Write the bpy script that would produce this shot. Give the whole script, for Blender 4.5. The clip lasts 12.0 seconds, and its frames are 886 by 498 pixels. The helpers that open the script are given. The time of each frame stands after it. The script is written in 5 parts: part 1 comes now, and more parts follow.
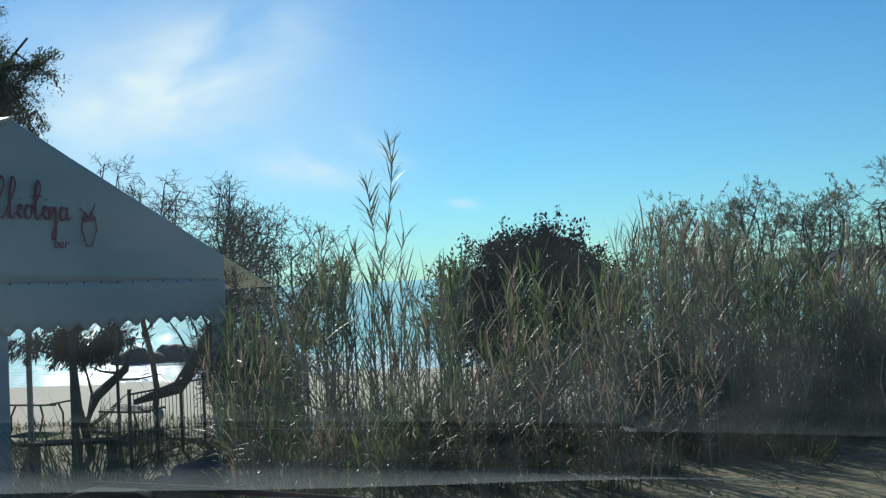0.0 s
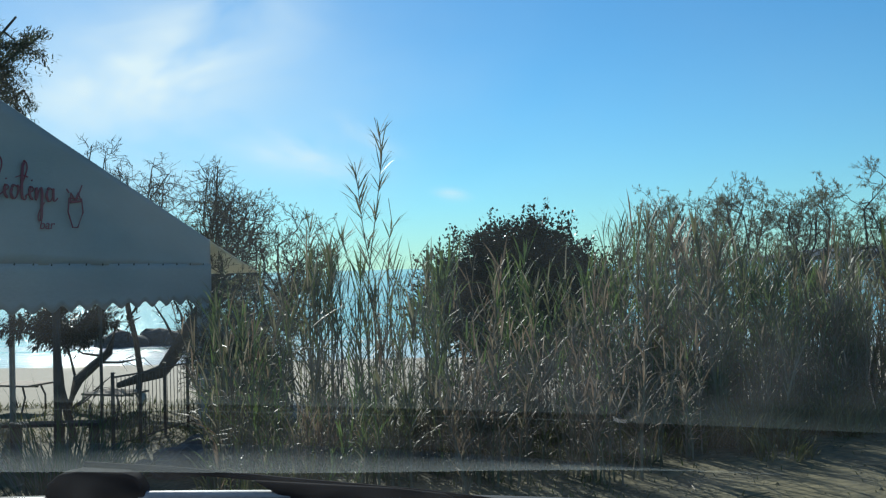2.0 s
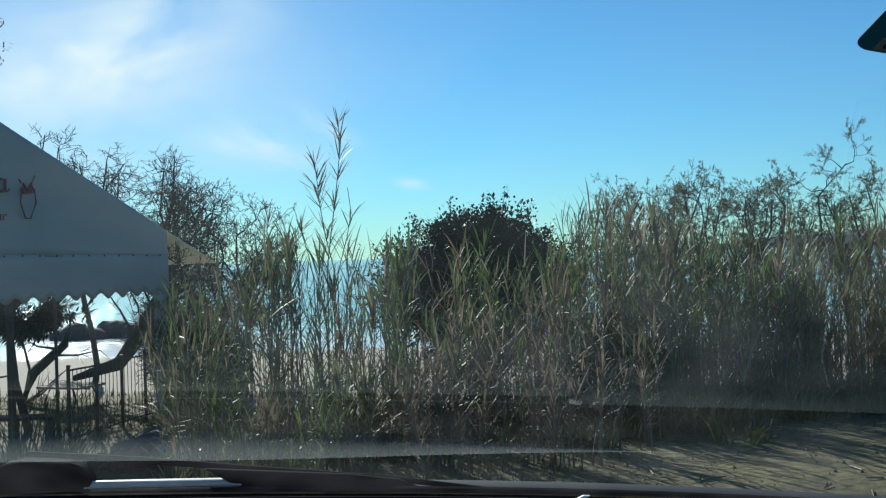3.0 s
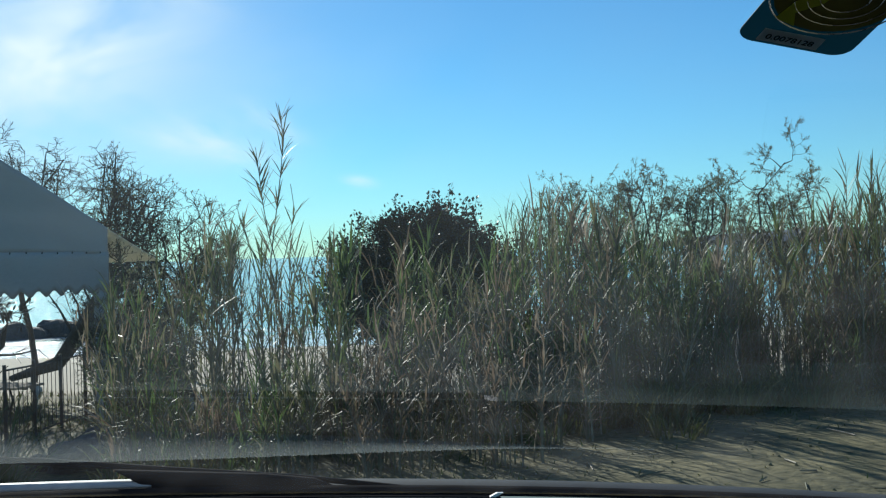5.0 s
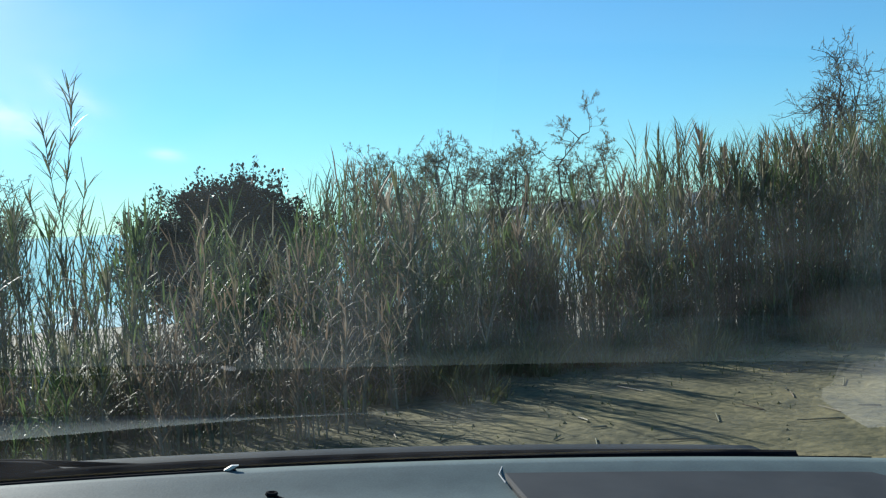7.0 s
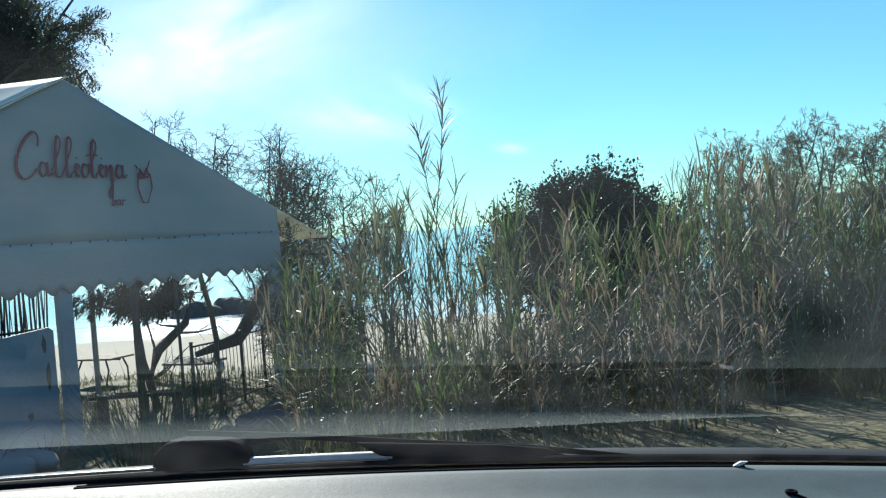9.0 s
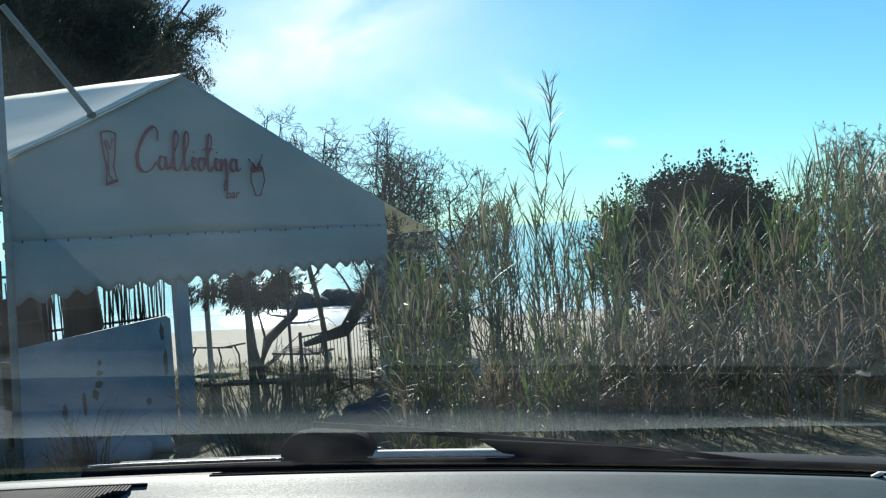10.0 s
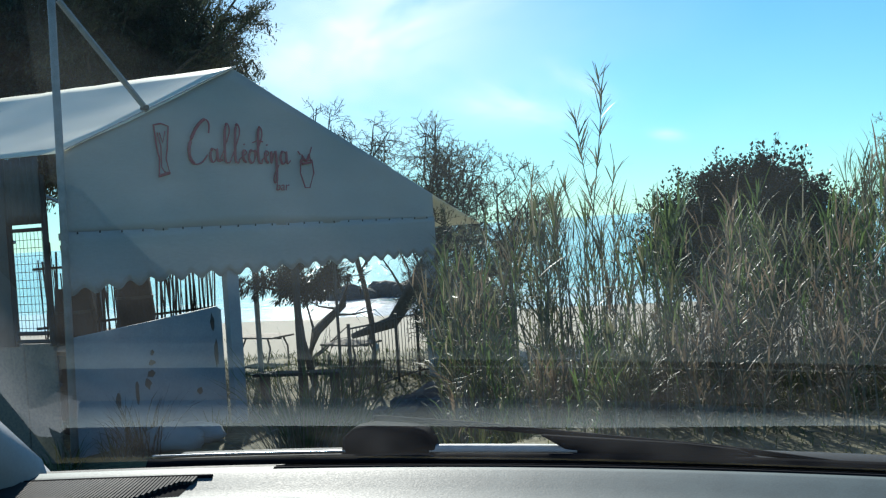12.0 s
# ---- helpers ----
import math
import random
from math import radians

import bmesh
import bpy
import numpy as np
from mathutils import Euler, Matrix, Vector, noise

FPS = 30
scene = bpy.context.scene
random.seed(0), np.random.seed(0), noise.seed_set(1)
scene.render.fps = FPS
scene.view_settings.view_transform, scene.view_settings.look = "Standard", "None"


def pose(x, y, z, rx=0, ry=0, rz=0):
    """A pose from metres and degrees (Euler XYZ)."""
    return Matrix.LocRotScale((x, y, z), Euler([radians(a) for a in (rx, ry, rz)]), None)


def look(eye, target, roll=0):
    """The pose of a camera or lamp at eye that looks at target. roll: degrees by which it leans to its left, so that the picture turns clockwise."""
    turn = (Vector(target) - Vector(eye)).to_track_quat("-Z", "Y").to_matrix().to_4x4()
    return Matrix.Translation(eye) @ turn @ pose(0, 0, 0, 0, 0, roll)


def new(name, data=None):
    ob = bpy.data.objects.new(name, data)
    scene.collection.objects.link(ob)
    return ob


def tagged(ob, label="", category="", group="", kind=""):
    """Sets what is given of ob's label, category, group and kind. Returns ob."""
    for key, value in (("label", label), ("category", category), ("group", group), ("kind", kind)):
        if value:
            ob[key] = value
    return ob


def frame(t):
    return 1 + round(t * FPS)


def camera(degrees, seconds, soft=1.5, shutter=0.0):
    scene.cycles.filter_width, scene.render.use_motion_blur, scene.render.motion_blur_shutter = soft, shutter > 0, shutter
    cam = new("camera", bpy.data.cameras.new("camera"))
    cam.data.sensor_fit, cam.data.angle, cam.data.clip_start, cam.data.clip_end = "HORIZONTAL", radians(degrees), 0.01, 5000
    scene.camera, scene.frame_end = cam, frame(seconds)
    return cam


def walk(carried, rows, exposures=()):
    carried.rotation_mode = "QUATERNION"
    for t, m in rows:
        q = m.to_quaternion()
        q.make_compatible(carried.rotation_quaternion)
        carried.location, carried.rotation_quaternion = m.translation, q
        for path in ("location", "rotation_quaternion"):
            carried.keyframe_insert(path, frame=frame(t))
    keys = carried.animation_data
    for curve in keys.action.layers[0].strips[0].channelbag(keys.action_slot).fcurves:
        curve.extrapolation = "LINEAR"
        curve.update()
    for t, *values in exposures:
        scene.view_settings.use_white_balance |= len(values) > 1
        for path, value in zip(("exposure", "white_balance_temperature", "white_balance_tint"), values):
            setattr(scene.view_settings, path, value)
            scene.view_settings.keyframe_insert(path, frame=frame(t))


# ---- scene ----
cam = camera(48.0, 12.0, soft=1.25)
PATH = [
    (0, pose(-0.002, -0.009, 1.252, 91.66, 2.68, 0.00)),
    (0.5, pose(-0.004, -0.014, 1.256, 91.47, 2.72, 0.00)),
    (1, pose(-0.004, -0.016, 1.254, 91.44, 2.82, 0.00)),
    (1.5, pose(-0.010, -0.018, 1.253, 91.37, 2.54, -0.04)),
    (2, pose(-0.012, -0.012, 1.250, 91.06, 1.40, -0.80)),
    (2.5, pose(-0.009, 0.001, 1.244, 90.68, 1.62, -2.06)),
    (3, pose(-0.003, 0.007, 1.240, 90.41, 1.77, -3.07)),
    (5, pose(0.036, 0.020, 1.236, 90.18, 1.79, -6.06)),
    (5.5, pose(0.066, 0.037, 1.229, 89.76, 2.19, -9.25)),
    (6, pose(0.093, 0.040, 1.224, 89.06, 2.46, -12.20)),
    (6.5, pose(0.118, 0.039, 1.222, 88.60, 2.53, -14.76)),
    (6.7, pose(0.122, 0.039, 1.220, 88.40, 2.48, -15.77)),
    (7.4, pose(0.126, 0.034, 1.222, 88.10, 3.10, -17.20)),
    (8.3, pose(0.026, 0.011, 1.241, 88.22, 4.30, -9.47)),
    (8.5, pose(-0.004, 0.012, 1.245, 88.46, 4.23, -5.48)),
    (9, pose(-0.045, 0.009, 1.249, 88.77, 4.43, 2.87)),
    (9.5, pose(-0.057, 0.005, 1.253, 88.79, 4.14, 6.78)),
    (10, pose(-0.069, 0.004, 1.256, 88.86, 3.92, 8.89)),
    (10.5, pose(-0.078, 0.004, 1.258, 88.83, 3.77, 10.06)),
    (11, pose(-0.085, 0.007, 1.258, 88.79, 3.64, 10.91)),
    (11.5, pose(-0.089, 0.010, 1.257, 88.71, 3.61, 11.40)),
    (12, pose(-0.090, 0.010, 1.258, 88.61, 3.72, 11.58)),
]
walk(cam, PATH, exposures=[(0, 0.22, 6300, 6), (3, 0.27, 6300, 6), (6.5, 0.52, 6350, 6), (8.5, 0.76, 6400, 6), (9.2, 0.72, 6400, 6), (10, 0.63, 6400, 6), (12, 0.63, 6400, 6)])

# ---- world and sun ----
SUN_AZ, SUN_EL = -20.0, 27.5          # degrees right of +y, degrees up
world = bpy.data.worlds.new("sky")
scene.world = world
world.use_nodes = True
wn = world.node_tree
wn.nodes.clear()


def wnode(kind, **inputs):
    n = wn.nodes.new(kind)
    for k, v in inputs.items():
        n.inputs[int(k[1:]) if k[0] == "i" and k[1:].isdigit() else k].default_value = v
    return n


def wlink(a, ao, b, bi):
    wn.links.new(a.outputs[ao], b.inputs[bi])


sky = wnode("ShaderNodeTexSky")
sky.sky_type, sky.sun_disc = "NISHITA", False
sky.sun_elevation, sky.sun_rotation = radians(SUN_EL), radians(SUN_AZ)
sky.air_density, sky.dust_density, sky.ozone_density = 1.0, 0.0, 1.6
coord = wnode("ShaderNodeTexCoord")


def cirrus(az, el, wide, high, tilt, scale, seed):
    """A soft wisp of high cloud about one direction, broken up by stretched noise. Gives a 0 to 1 socket."""
    m = wnode("ShaderNodeMapping")
    m.vector_type = "POINT"
    m.inputs["Rotation"].default_value = (0, 0, radians(az))
    wlink(coord, "Generated", m, "Vector")
    m2 = wnode("ShaderNodeMapping")
    m2.inputs["Rotation"].default_value = (radians(-el), 0, 0)
    wlink(m, "Vector", m2, "Vector")
    m3 = wnode("ShaderNodeMapping")
    m3.inputs["Rotation"].default_value = (0, radians(tilt), 0)
    wlink(m2, "Vector", m3, "Vector")
    sp = wnode("ShaderNodeSeparateXYZ")
    wlink(m3, "Vector", sp, 0)
    terms = []
    for out, s in (("X", wide), ("Z", high)):
        d = wnode("ShaderNodeMath", i1=1 / math.radians(s))
        d.operation = "MULTIPLY"
        wlink(sp, out, d, 0)
        p = wnode("ShaderNodeMath", i1=2.0)
        p.operation = "POWER"
        a = wnode("ShaderNodeMath")
        a.operation = "ABSOLUTE"
        wlink(d, 0, a, 0)
        wlink(a, 0, p, 0)
        terms.append(p)
    s = wnode("ShaderNodeMath")
    s.operation = "ADD"
    wlink(terms[0], 0, s, 0)
    wlink(terms[1], 0, s, 1)
    e = wnode("ShaderNodeMath", i0=0.37)
    e.operation = "POWER"
    wlink(s, 0, e, 1)
    front = wnode("ShaderNodeMath", i1=0.0)
    front.operation = "GREATER_THAN"
    wlink(sp, "Y", front, 0)
    m4 = wnode("ShaderNodeMapping")
    m4.inputs["Scale"].default_value = (scale, scale, scale * 2.6)
    m4.inputs["Location"].default_value = (seed, seed * 0.7, 0)
    wlink(m3, "Vector", m4, "Vector")
    nz = wnode("ShaderNodeTexNoise", Scale=1.0, Detail=6.0, Roughness=0.55, Distortion=0.6)
    wlink(m4, "Vector", nz, "Vector")
    r = wnode("ShaderNodeMapRange", i1=0.28, i2=0.62)
    wlink(nz, "Fac", r, 0)
    f = wnode("ShaderNodeMath")
    f.operation = "MULTIPLY"
    wlink(e, 0, f, 0)
    wlink(r, 0, f, 1)
    g = wnode("ShaderNodeMath")
    g.operation = "MULTIPLY"
    wlink(f, 0, g, 0)
    wlink(front, 0, g, 1)
    return g


wisps = [(cirrus(-15.0, 11.5, 7.5, 2.6, 22, 7, 1.3), 0.85), (cirrus(-7.2, 6.6, 3.6, 1.1, -14, 9, 4.1), 0.75),
         (cirrus(1.4, 4.2, 0.8, 0.3, -8, 30, 7.7), 0.5), (cirrus(-20, 9, 17, 8, 0, 2.4, 5.5), 0.5), (cirrus(-3.4, 7.6, 2.0, 0.6, -30, 16, 2.2), 0.35)]
total = None
for w, k in wisps:
    m = wnode("ShaderNodeMath", i1=k)
    m.operation = "MULTIPLY"
    wlink(w, 0, m, 0)
    if total:
        a = wnode("ShaderNodeMath")
        a.operation, a.use_clamp = "ADD", True
        wlink(total, 0, a, 0)
        wlink(m, 0, a, 1)
        total = a
    else:
        total = m
mixc = wnode("ShaderNodeMix")
mixc.data_type = "RGBA"
mixc.inputs["B"].default_value = (9.2, 10.3, 10.8, 1)
wlink(total, 0, mixc, "Factor")
deep = wnode("ShaderNodeMix")
deep.data_type, deep.blend_type = "RGBA", "MULTIPLY"
deep.inputs["Factor"].default_value = 1.0
deep.inputs["B"].default_value = (0.47, 0.89, 1.17, 1)
wlink(sky, "Color", deep, "A")
wn.links.new(deep.outputs["Result"], mixc.inputs["A"])
bg = wnode("ShaderNodeBackground", Strength=0.084)
out = wnode("ShaderNodeOutputWorld")
wn.links.new(mixc.outputs["Result"], bg.inputs["Color"])
wlink(bg, 0, out, 0)

sun = new("sun", bpy.data.lights.new("sun", "SUN"))
sun.data.energy, sun.data.angle, sun.data.color = 5.0, radians(0.53), (1.0, 0.95, 0.87)
sdir = Vector((math.sin(radians(SUN_AZ)) * math.cos(radians(SUN_EL)), math.cos(radians(SUN_AZ)) * math.cos(radians(SUN_EL)), math.sin(radians(SUN_EL))))
sun.matrix_world = look(sdir * 200, (0, 0, 0))


# ---- materials ----
def material(name, base, second=None, scale=6.0, fine=60.0, rough=0.6, bump=0.15, metal=0.0, patchy=0.5, bump_dist=0.01, spec=0.5, coords="Object", stretch=(1, 1, 1)):
    """A surface with patches at one scale and grain at another, in colour, roughness and relief."""
    m = bpy.data.materials.new(name)
    m.use_nodes = True
    t = m.node_tree
    b = t.nodes["Principled BSDF"]
    second = second or tuple(c * 0.72 for c in base)
    tc = t.nodes.new("ShaderNodeTexCoord")
    mp = t.nodes.new("ShaderNodeMapping")
    mp.inputs["Scale"].default_value = stretch
    t.links.new(tc.outputs[coords], mp.inputs["Vector"])
    n1 = t.nodes.new("ShaderNodeTexNoise")
    n1.inputs["Scale"].default_value, n1.inputs["Detail"].default_value = scale, 5
    n2 = t.nodes.new("ShaderNodeTexNoise")
    n2.inputs["Scale"].default_value, n2.inputs["Detail"].default_value = fine, 4
    for n in (n1, n2):
        t.links.new(mp.outputs[0], n.inputs["Vector"])
    mx = t.nodes.new("ShaderNodeMix")
    mx.data_type = "FLOAT"
    mx.inputs[0].default_value = 0.4
    t.links.new(n1.outputs["Fac"], mx.inputs[2])
    t.links.new(n2.outputs["Fac"], mx.inputs[3])
    r = t.nodes.new("ShaderNodeMapRange")
    r.inputs[1].default_value, r.inputs[2].default_value = 0.5 - 0.25 * patchy, 0.5 + 0.25 * patchy
    t.links.new(mx.outputs[0], r.inputs[0])
    c = t.nodes.new("ShaderNodeMix")
    c.data_type = "RGBA"
    c.inputs["A"].default_value, c.inputs["B"].default_value = (*base, 1), (*second, 1)
    t.links.new(r.outputs[0], c.inputs["Factor"])
    t.links.new(c.outputs["Result"], b.inputs["Base Color"])
    rr = t.nodes.new("ShaderNodeMapRange")
    rr.inputs[3].default_value, rr.inputs[4].default_value = max(rough - 0.1, 0.02), min(rough + 0.1, 1)
    t.links.new(n2.outputs["Fac"], rr.inputs[0])
    t.links.new(rr.outputs[0], b.inputs["Roughness"])
    b.inputs["Metallic"].default_value = metal
    b.inputs["Specular IOR Level"].default_value = spec
    bp = t.nodes.new("ShaderNodeBump")
    bp.inputs["Strength"].default_value, bp.inputs["Distance"].default_value = bump, bump_dist
    t.links.new(mx.outputs[0], bp.inputs["Height"])
    t.links.new(bp.outputs[0], b.inputs["Normal"])
    return m


def leaf_material(name, colours, trans=0.35, rough=0.45, spec=0.18):
    """Leaves, each with a colour of its own between the given ones, which let some light through."""
    m = bpy.data.materials.new(name)
    m.use_nodes = True
    t = m.node_tree
    b = t.nodes["Principled BSDF"]
    g = t.nodes.new("ShaderNodeNewGeometry")
    ramp = t.nodes.new("ShaderNodeValToRGB")
    el = ramp.color_ramp.elements
    while len(el) < len(colours):
        el.new(0.5)
    for i, c in enumerate(colours):
        el[i].position, el[i].color = i / (len(colours) - 1), (*c, 1)
    t.links.new(g.outputs["Random Per Island"], ramp.inputs[0])
    tc = t.nodes.new("ShaderNodeTexCoord")
    nz = t.nodes.new("ShaderNodeTexNoise")
    nz.inputs["Scale"].default_value, nz.inputs["Detail"].default_value = 2.5, 4
    t.links.new(tc.outputs["Object"], nz.inputs["Vector"])
    hs = t.nodes.new("ShaderNodeHueSaturation")
    mr = t.nodes.new("ShaderNodeMapRange")
    mr.inputs[3].default_value, mr.inputs[4].default_value = 0.6, 1.4
    t.links.new(nz.outputs["Fac"], mr.inputs[0])
    t.links.new(mr.outputs[0], hs.inputs["Value"])
    t.links.new(ramp.outputs[0], hs.inputs["Color"])
    t.links.new(hs.outputs[0], b.inputs["Base Color"])
    b.inputs["Roughness"].default_value = rough
    b.inputs["Specular IOR Level"].default_value = spec
    tr = t.nodes.new("ShaderNodeBsdfTranslucent")
    t.links.new(hs.outputs[0], tr.inputs["Color"])
    mx = t.nodes.new("ShaderNodeMixShader")
    mx.inputs[0].default_value = trans
    t.links.new(b.outputs[0], mx.inputs[1])
    t.links.new(tr.outputs[0], mx.inputs[2])
    t.links.new(mx.outputs[0], t.nodes["Material Output"].inputs[0])
    return m


def cloth_material(name, base, second, trans):
    m = material(name, base, second, scale=1.1, fine=26, rough=0.6, bump=0.25, patchy=0.55, stretch=(0.6, 1, 2.2))
    t = m.node_tree
    b = t.nodes["Principled BSDF"]
    tr = t.nodes.new("ShaderNodeBsdfTranslucent")
    tr.inputs["Color"].default_value = (*base, 1)
    mx = t.nodes.new("ShaderNodeMixShader")
    mx.inputs[0].default_value = trans
    t.links.new(b.outputs[0], mx.inputs[1])
    t.links.new(tr.outputs[0], mx.inputs[2])
    t.links.new(mx.outputs[0], t.nodes["Material Output"].inputs[0])
    return m


def glass_material(name, dust=0.03, ior=1.5, tint=(0.93, 0.97, 0.97), veil=0.3):
    """A thin pane: clear, mirrors more towards a glancing view, with a film of dust."""
    m = bpy.data.materials.new(name)
    m.use_nodes = True
    t = m.node_tree
    t.nodes.remove(t.nodes["Principled BSDF"])
    tp = t.nodes.new("ShaderNodeBsdfTransparent")
    tp.inputs[0].default_value = (*tint, 1)
    gl = t.nodes.new("ShaderNodeBsdfGlossy")
    gl.inputs["Roughness"].default_value = 0.02
    fr = t.nodes.new("ShaderNodeFresnel")
    fr.inputs["IOR"].default_value = ior
    mx = t.nodes.new("ShaderNodeMixShader")
    t.links.new(fr.outputs[0], mx.inputs[0])
    t.links.new(tp.outputs[0], mx.inputs[1])
    t.links.new(gl.outputs[0], mx.inputs[2])
    df = t.nodes.new("ShaderNodeBsdfTranslucent")
    df.inputs[0].default_value = (veil, veil, veil, 1)
    tc = t.nodes.new("ShaderNodeTexCoord")
    nz = t.nodes.new("ShaderNodeTexNoise")
    nz.inputs["Scale"].default_value, nz.inputs["Detail"].default_value = 9, 7
    t.links.new(tc.outputs["Object"], nz.inputs["Vector"])
    mr = t.nodes.new("ShaderNodeMapRange")
    mr.inputs[1].default_value, mr.inputs[2].default_value, mr.inputs[4].default_value = 0.35, 0.75, dust
    t.links.new(nz.outputs["Fac"], mr.inputs[0])
    m2 = t.nodes.new("ShaderNodeMixShader")
    t.links.new(mr.outputs[0], m2.inputs[0])
    t.links.new(mx.outputs[0], m2.inputs[1])
    t.links.new(df.outputs[0], m2.inputs[2])
    t.links.new(m2.outputs[0], t.nodes["Material Output"].inputs[0])
    return m


def water_material():
    m = bpy.data.materials.new("sea_water")
    m.use_nodes = True
    t = m.node_tree
    b = t.nodes["Principled BSDF"]
    tc = t.nodes.new("ShaderNodeTexCoord")
    sp = t.nodes.new("ShaderNodeSeparateXYZ")
    t.links.new(tc.outputs["Object"], sp.inputs[0])
    depth = t.nodes.new("ShaderNodeMapRange")
    depth.inputs[1].default_value, depth.inputs[2].default_value = 44, 190
    t.links.new(sp.outputs["Y"], depth.inputs[0])
    ramp = t.nodes.new("ShaderNodeValToRGB")
    ramp.color_ramp.elements[0].color = (0.36, 0.62, 0.60, 1)
    ramp.color_ramp.elements[1].color = (0.08, 0.28, 0.42, 1)
    mid = ramp.color_ramp.elements.new(0.25)
    mid.color = (0.16, 0.46, 0.52, 1)
    t.links.new(depth.outputs[0], ramp.inputs[0])
    # breaking foam near the shore
    mp = t.nodes.new("ShaderNodeMapping")
    mp.inputs["Scale"].default_value = (0.12, 0.45, 1)
    t.links.new(tc.outputs["Object"], mp.inputs[0])
    nz = t.nodes.new("ShaderNodeTexNoise")
    nz.inputs["Scale"].default_value, nz.inputs["Detail"].default_value, nz.inputs["Roughness"].default_value = 1.0, 8, 0.65
    t.links.new(mp.outputs[0], nz.inputs["Vector"])
    near = t.nodes.new("ShaderNodeMapRange")
    near.inputs[1].default_value, near.inputs[2].default_value, near.inputs[3].default_value, near.inputs[4].default_value = 44, 66, 0.34, -0.10
    t.links.new(sp.outputs["Y"], near.inputs[0])
    ad = t.nodes.new("ShaderNodeMath")
    ad.operation = "ADD"
    t.links.new(nz.outputs["Fac"], ad.inputs[0])
    t.links.new(near.outputs[0], ad.inputs[1])
    th = t.nodes.new("ShaderNodeMapRange")
    th.inputs[1].default_value, th.inputs[2].default_value = 0.58, 0.66
    t.links.new(ad.outputs[0], th.inputs[0])
    c = t.nodes.new("ShaderNodeMix")
    c.data_type = "RGBA"
    c.inputs["B"].default_value = (0.8, 0.82, 0.82, 1)
    t.links.new(th.outputs[0], c.inputs["Factor"])
    t.links.new(ramp.outputs[0], c.inputs["A"])
    t.links.new(c.outputs["Result"], b.inputs["Base Color"])
    b.inputs["Roughness"].default_value = 0.10
    w1 = t.nodes.new("ShaderNodeTexNoise")
    w1.inputs["Scale"].default_value, w1.inputs["Detail"].default_value = 3.0, 8
    mp2 = t.nodes.new("ShaderNodeMapping")
    mp2.inputs["Scale"].default_value = (0.35, 0.8, 1)
    t.links.new(tc.outputs["Object"], mp2.inputs[0])
    t.links.new(mp2.outputs[0], w1.inputs["Vector"])
    bp = t.nodes.new("ShaderNodeBump")
    bp.inputs["Strength"].default_value, bp.inputs["Distance"].default_value = 1.0, 0.09
    t.links.new(w1.outputs["Fac"], bp.inputs["Height"])
    t.links.new(bp.outputs[0], b.inputs["Normal"])
    return m


def ground_material():
    """Pale sandy dirt with bare, gravelly and dark weedy patches, whose contrast also paints in dappled shade; paler
    sand on the beach.
    """
    m = material("sandy_ground", (0.185, 0.155, 0.066), (0.055, 0.053, 0.02), scale=1.6, fine=14, rough=0.9, bump=1.0, bump_dist=0.05, patchy=0.42)
    t = m.node_tree
    b = t.nodes["Principled BSDF"]
    tc = t.nodes["Texture Coordinate"]
    sp = t.nodes.new("ShaderNodeSeparateXYZ")
    t.links.new(tc.outputs["Object"], sp.inputs[0])
    mr = t.nodes.new("ShaderNodeMapRange")
    mr.inputs[1].default_value, mr.inputs[2].default_value = 14.6, 15.6
    side = t.nodes.new("ShaderNodeMapRange")
    side.interpolation_type = "SMOOTHSTEP"
    side.inputs[1].default_value, side.inputs[2].default_value, side.inputs[3].default_value, side.inputs[4].default_value = -4.5, -1.5, -3.7, 0.0
    t.links.new(sp.outputs["X"], side.inputs[0])
    line = t.nodes.new("ShaderNodeMath")
    line.operation = "ADD"
    t.links.new(sp.outputs["Y"], line.inputs[0])
    t.links.new(side.outputs[0], line.inputs[1])
    t.links.new(line.outputs[0], mr.inputs[0])
    c = t.nodes.new("ShaderNodeMix")
    c.data_type = "RGBA"
    c.inputs["B"].default_value = (0.33, 0.285, 0.21, 1)
    old = b.inputs["Base Color"].links[0].from_socket
    t.links.new(mr.outputs[0], c.inputs["Factor"])
    t.links.new(old, c.inputs["A"])
    t.links.new(c.outputs["Result"], b.inputs["Base Color"])
    return m


M_GROUND = ground_material()
M_WATER = water_material()
# Distance haze over the bay is put into this blue-grey base colour.
M_HILL = material("hazed_hill", (0.075, 0.105, 0.135), (0.055, 0.08, 0.10), scale=0.01, fine=0.06, rough=1.0, bump=0.0)
# Shade on the gable side is put into this darker grey.
M_CANVAS = cloth_material("shade_grey_canvas", (0.40, 0.39, 0.365), (0.34, 0.335, 0.31), 0.012)
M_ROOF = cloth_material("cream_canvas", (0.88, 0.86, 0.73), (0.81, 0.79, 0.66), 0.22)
M_PAINT = material("white_paint_worn", (0.41, 0.43, 0.435), (0.26, 0.28, 0.30), scale=3, fine=40, rough=0.5, patchy=1.0)
M_STEEL = material("galvanised_steel", (0.34, 0.33, 0.31), (0.24, 0.235, 0.22), scale=8, fine=90, rough=0.55, metal=0.2)
M_POST = material("painted_post", (0.50, 0.51, 0.51), (0.36, 0.37, 0.37), scale=5, fine=60, rough=0.55)
M_DARKMETAL = material("dark_fence_metal", (0.06, 0.06, 0.06), (0.10, 0.08, 0.06), scale=20, fine=120, rough=0.5, metal=0.4)
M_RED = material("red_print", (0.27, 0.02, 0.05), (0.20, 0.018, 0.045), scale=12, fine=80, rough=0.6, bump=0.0)
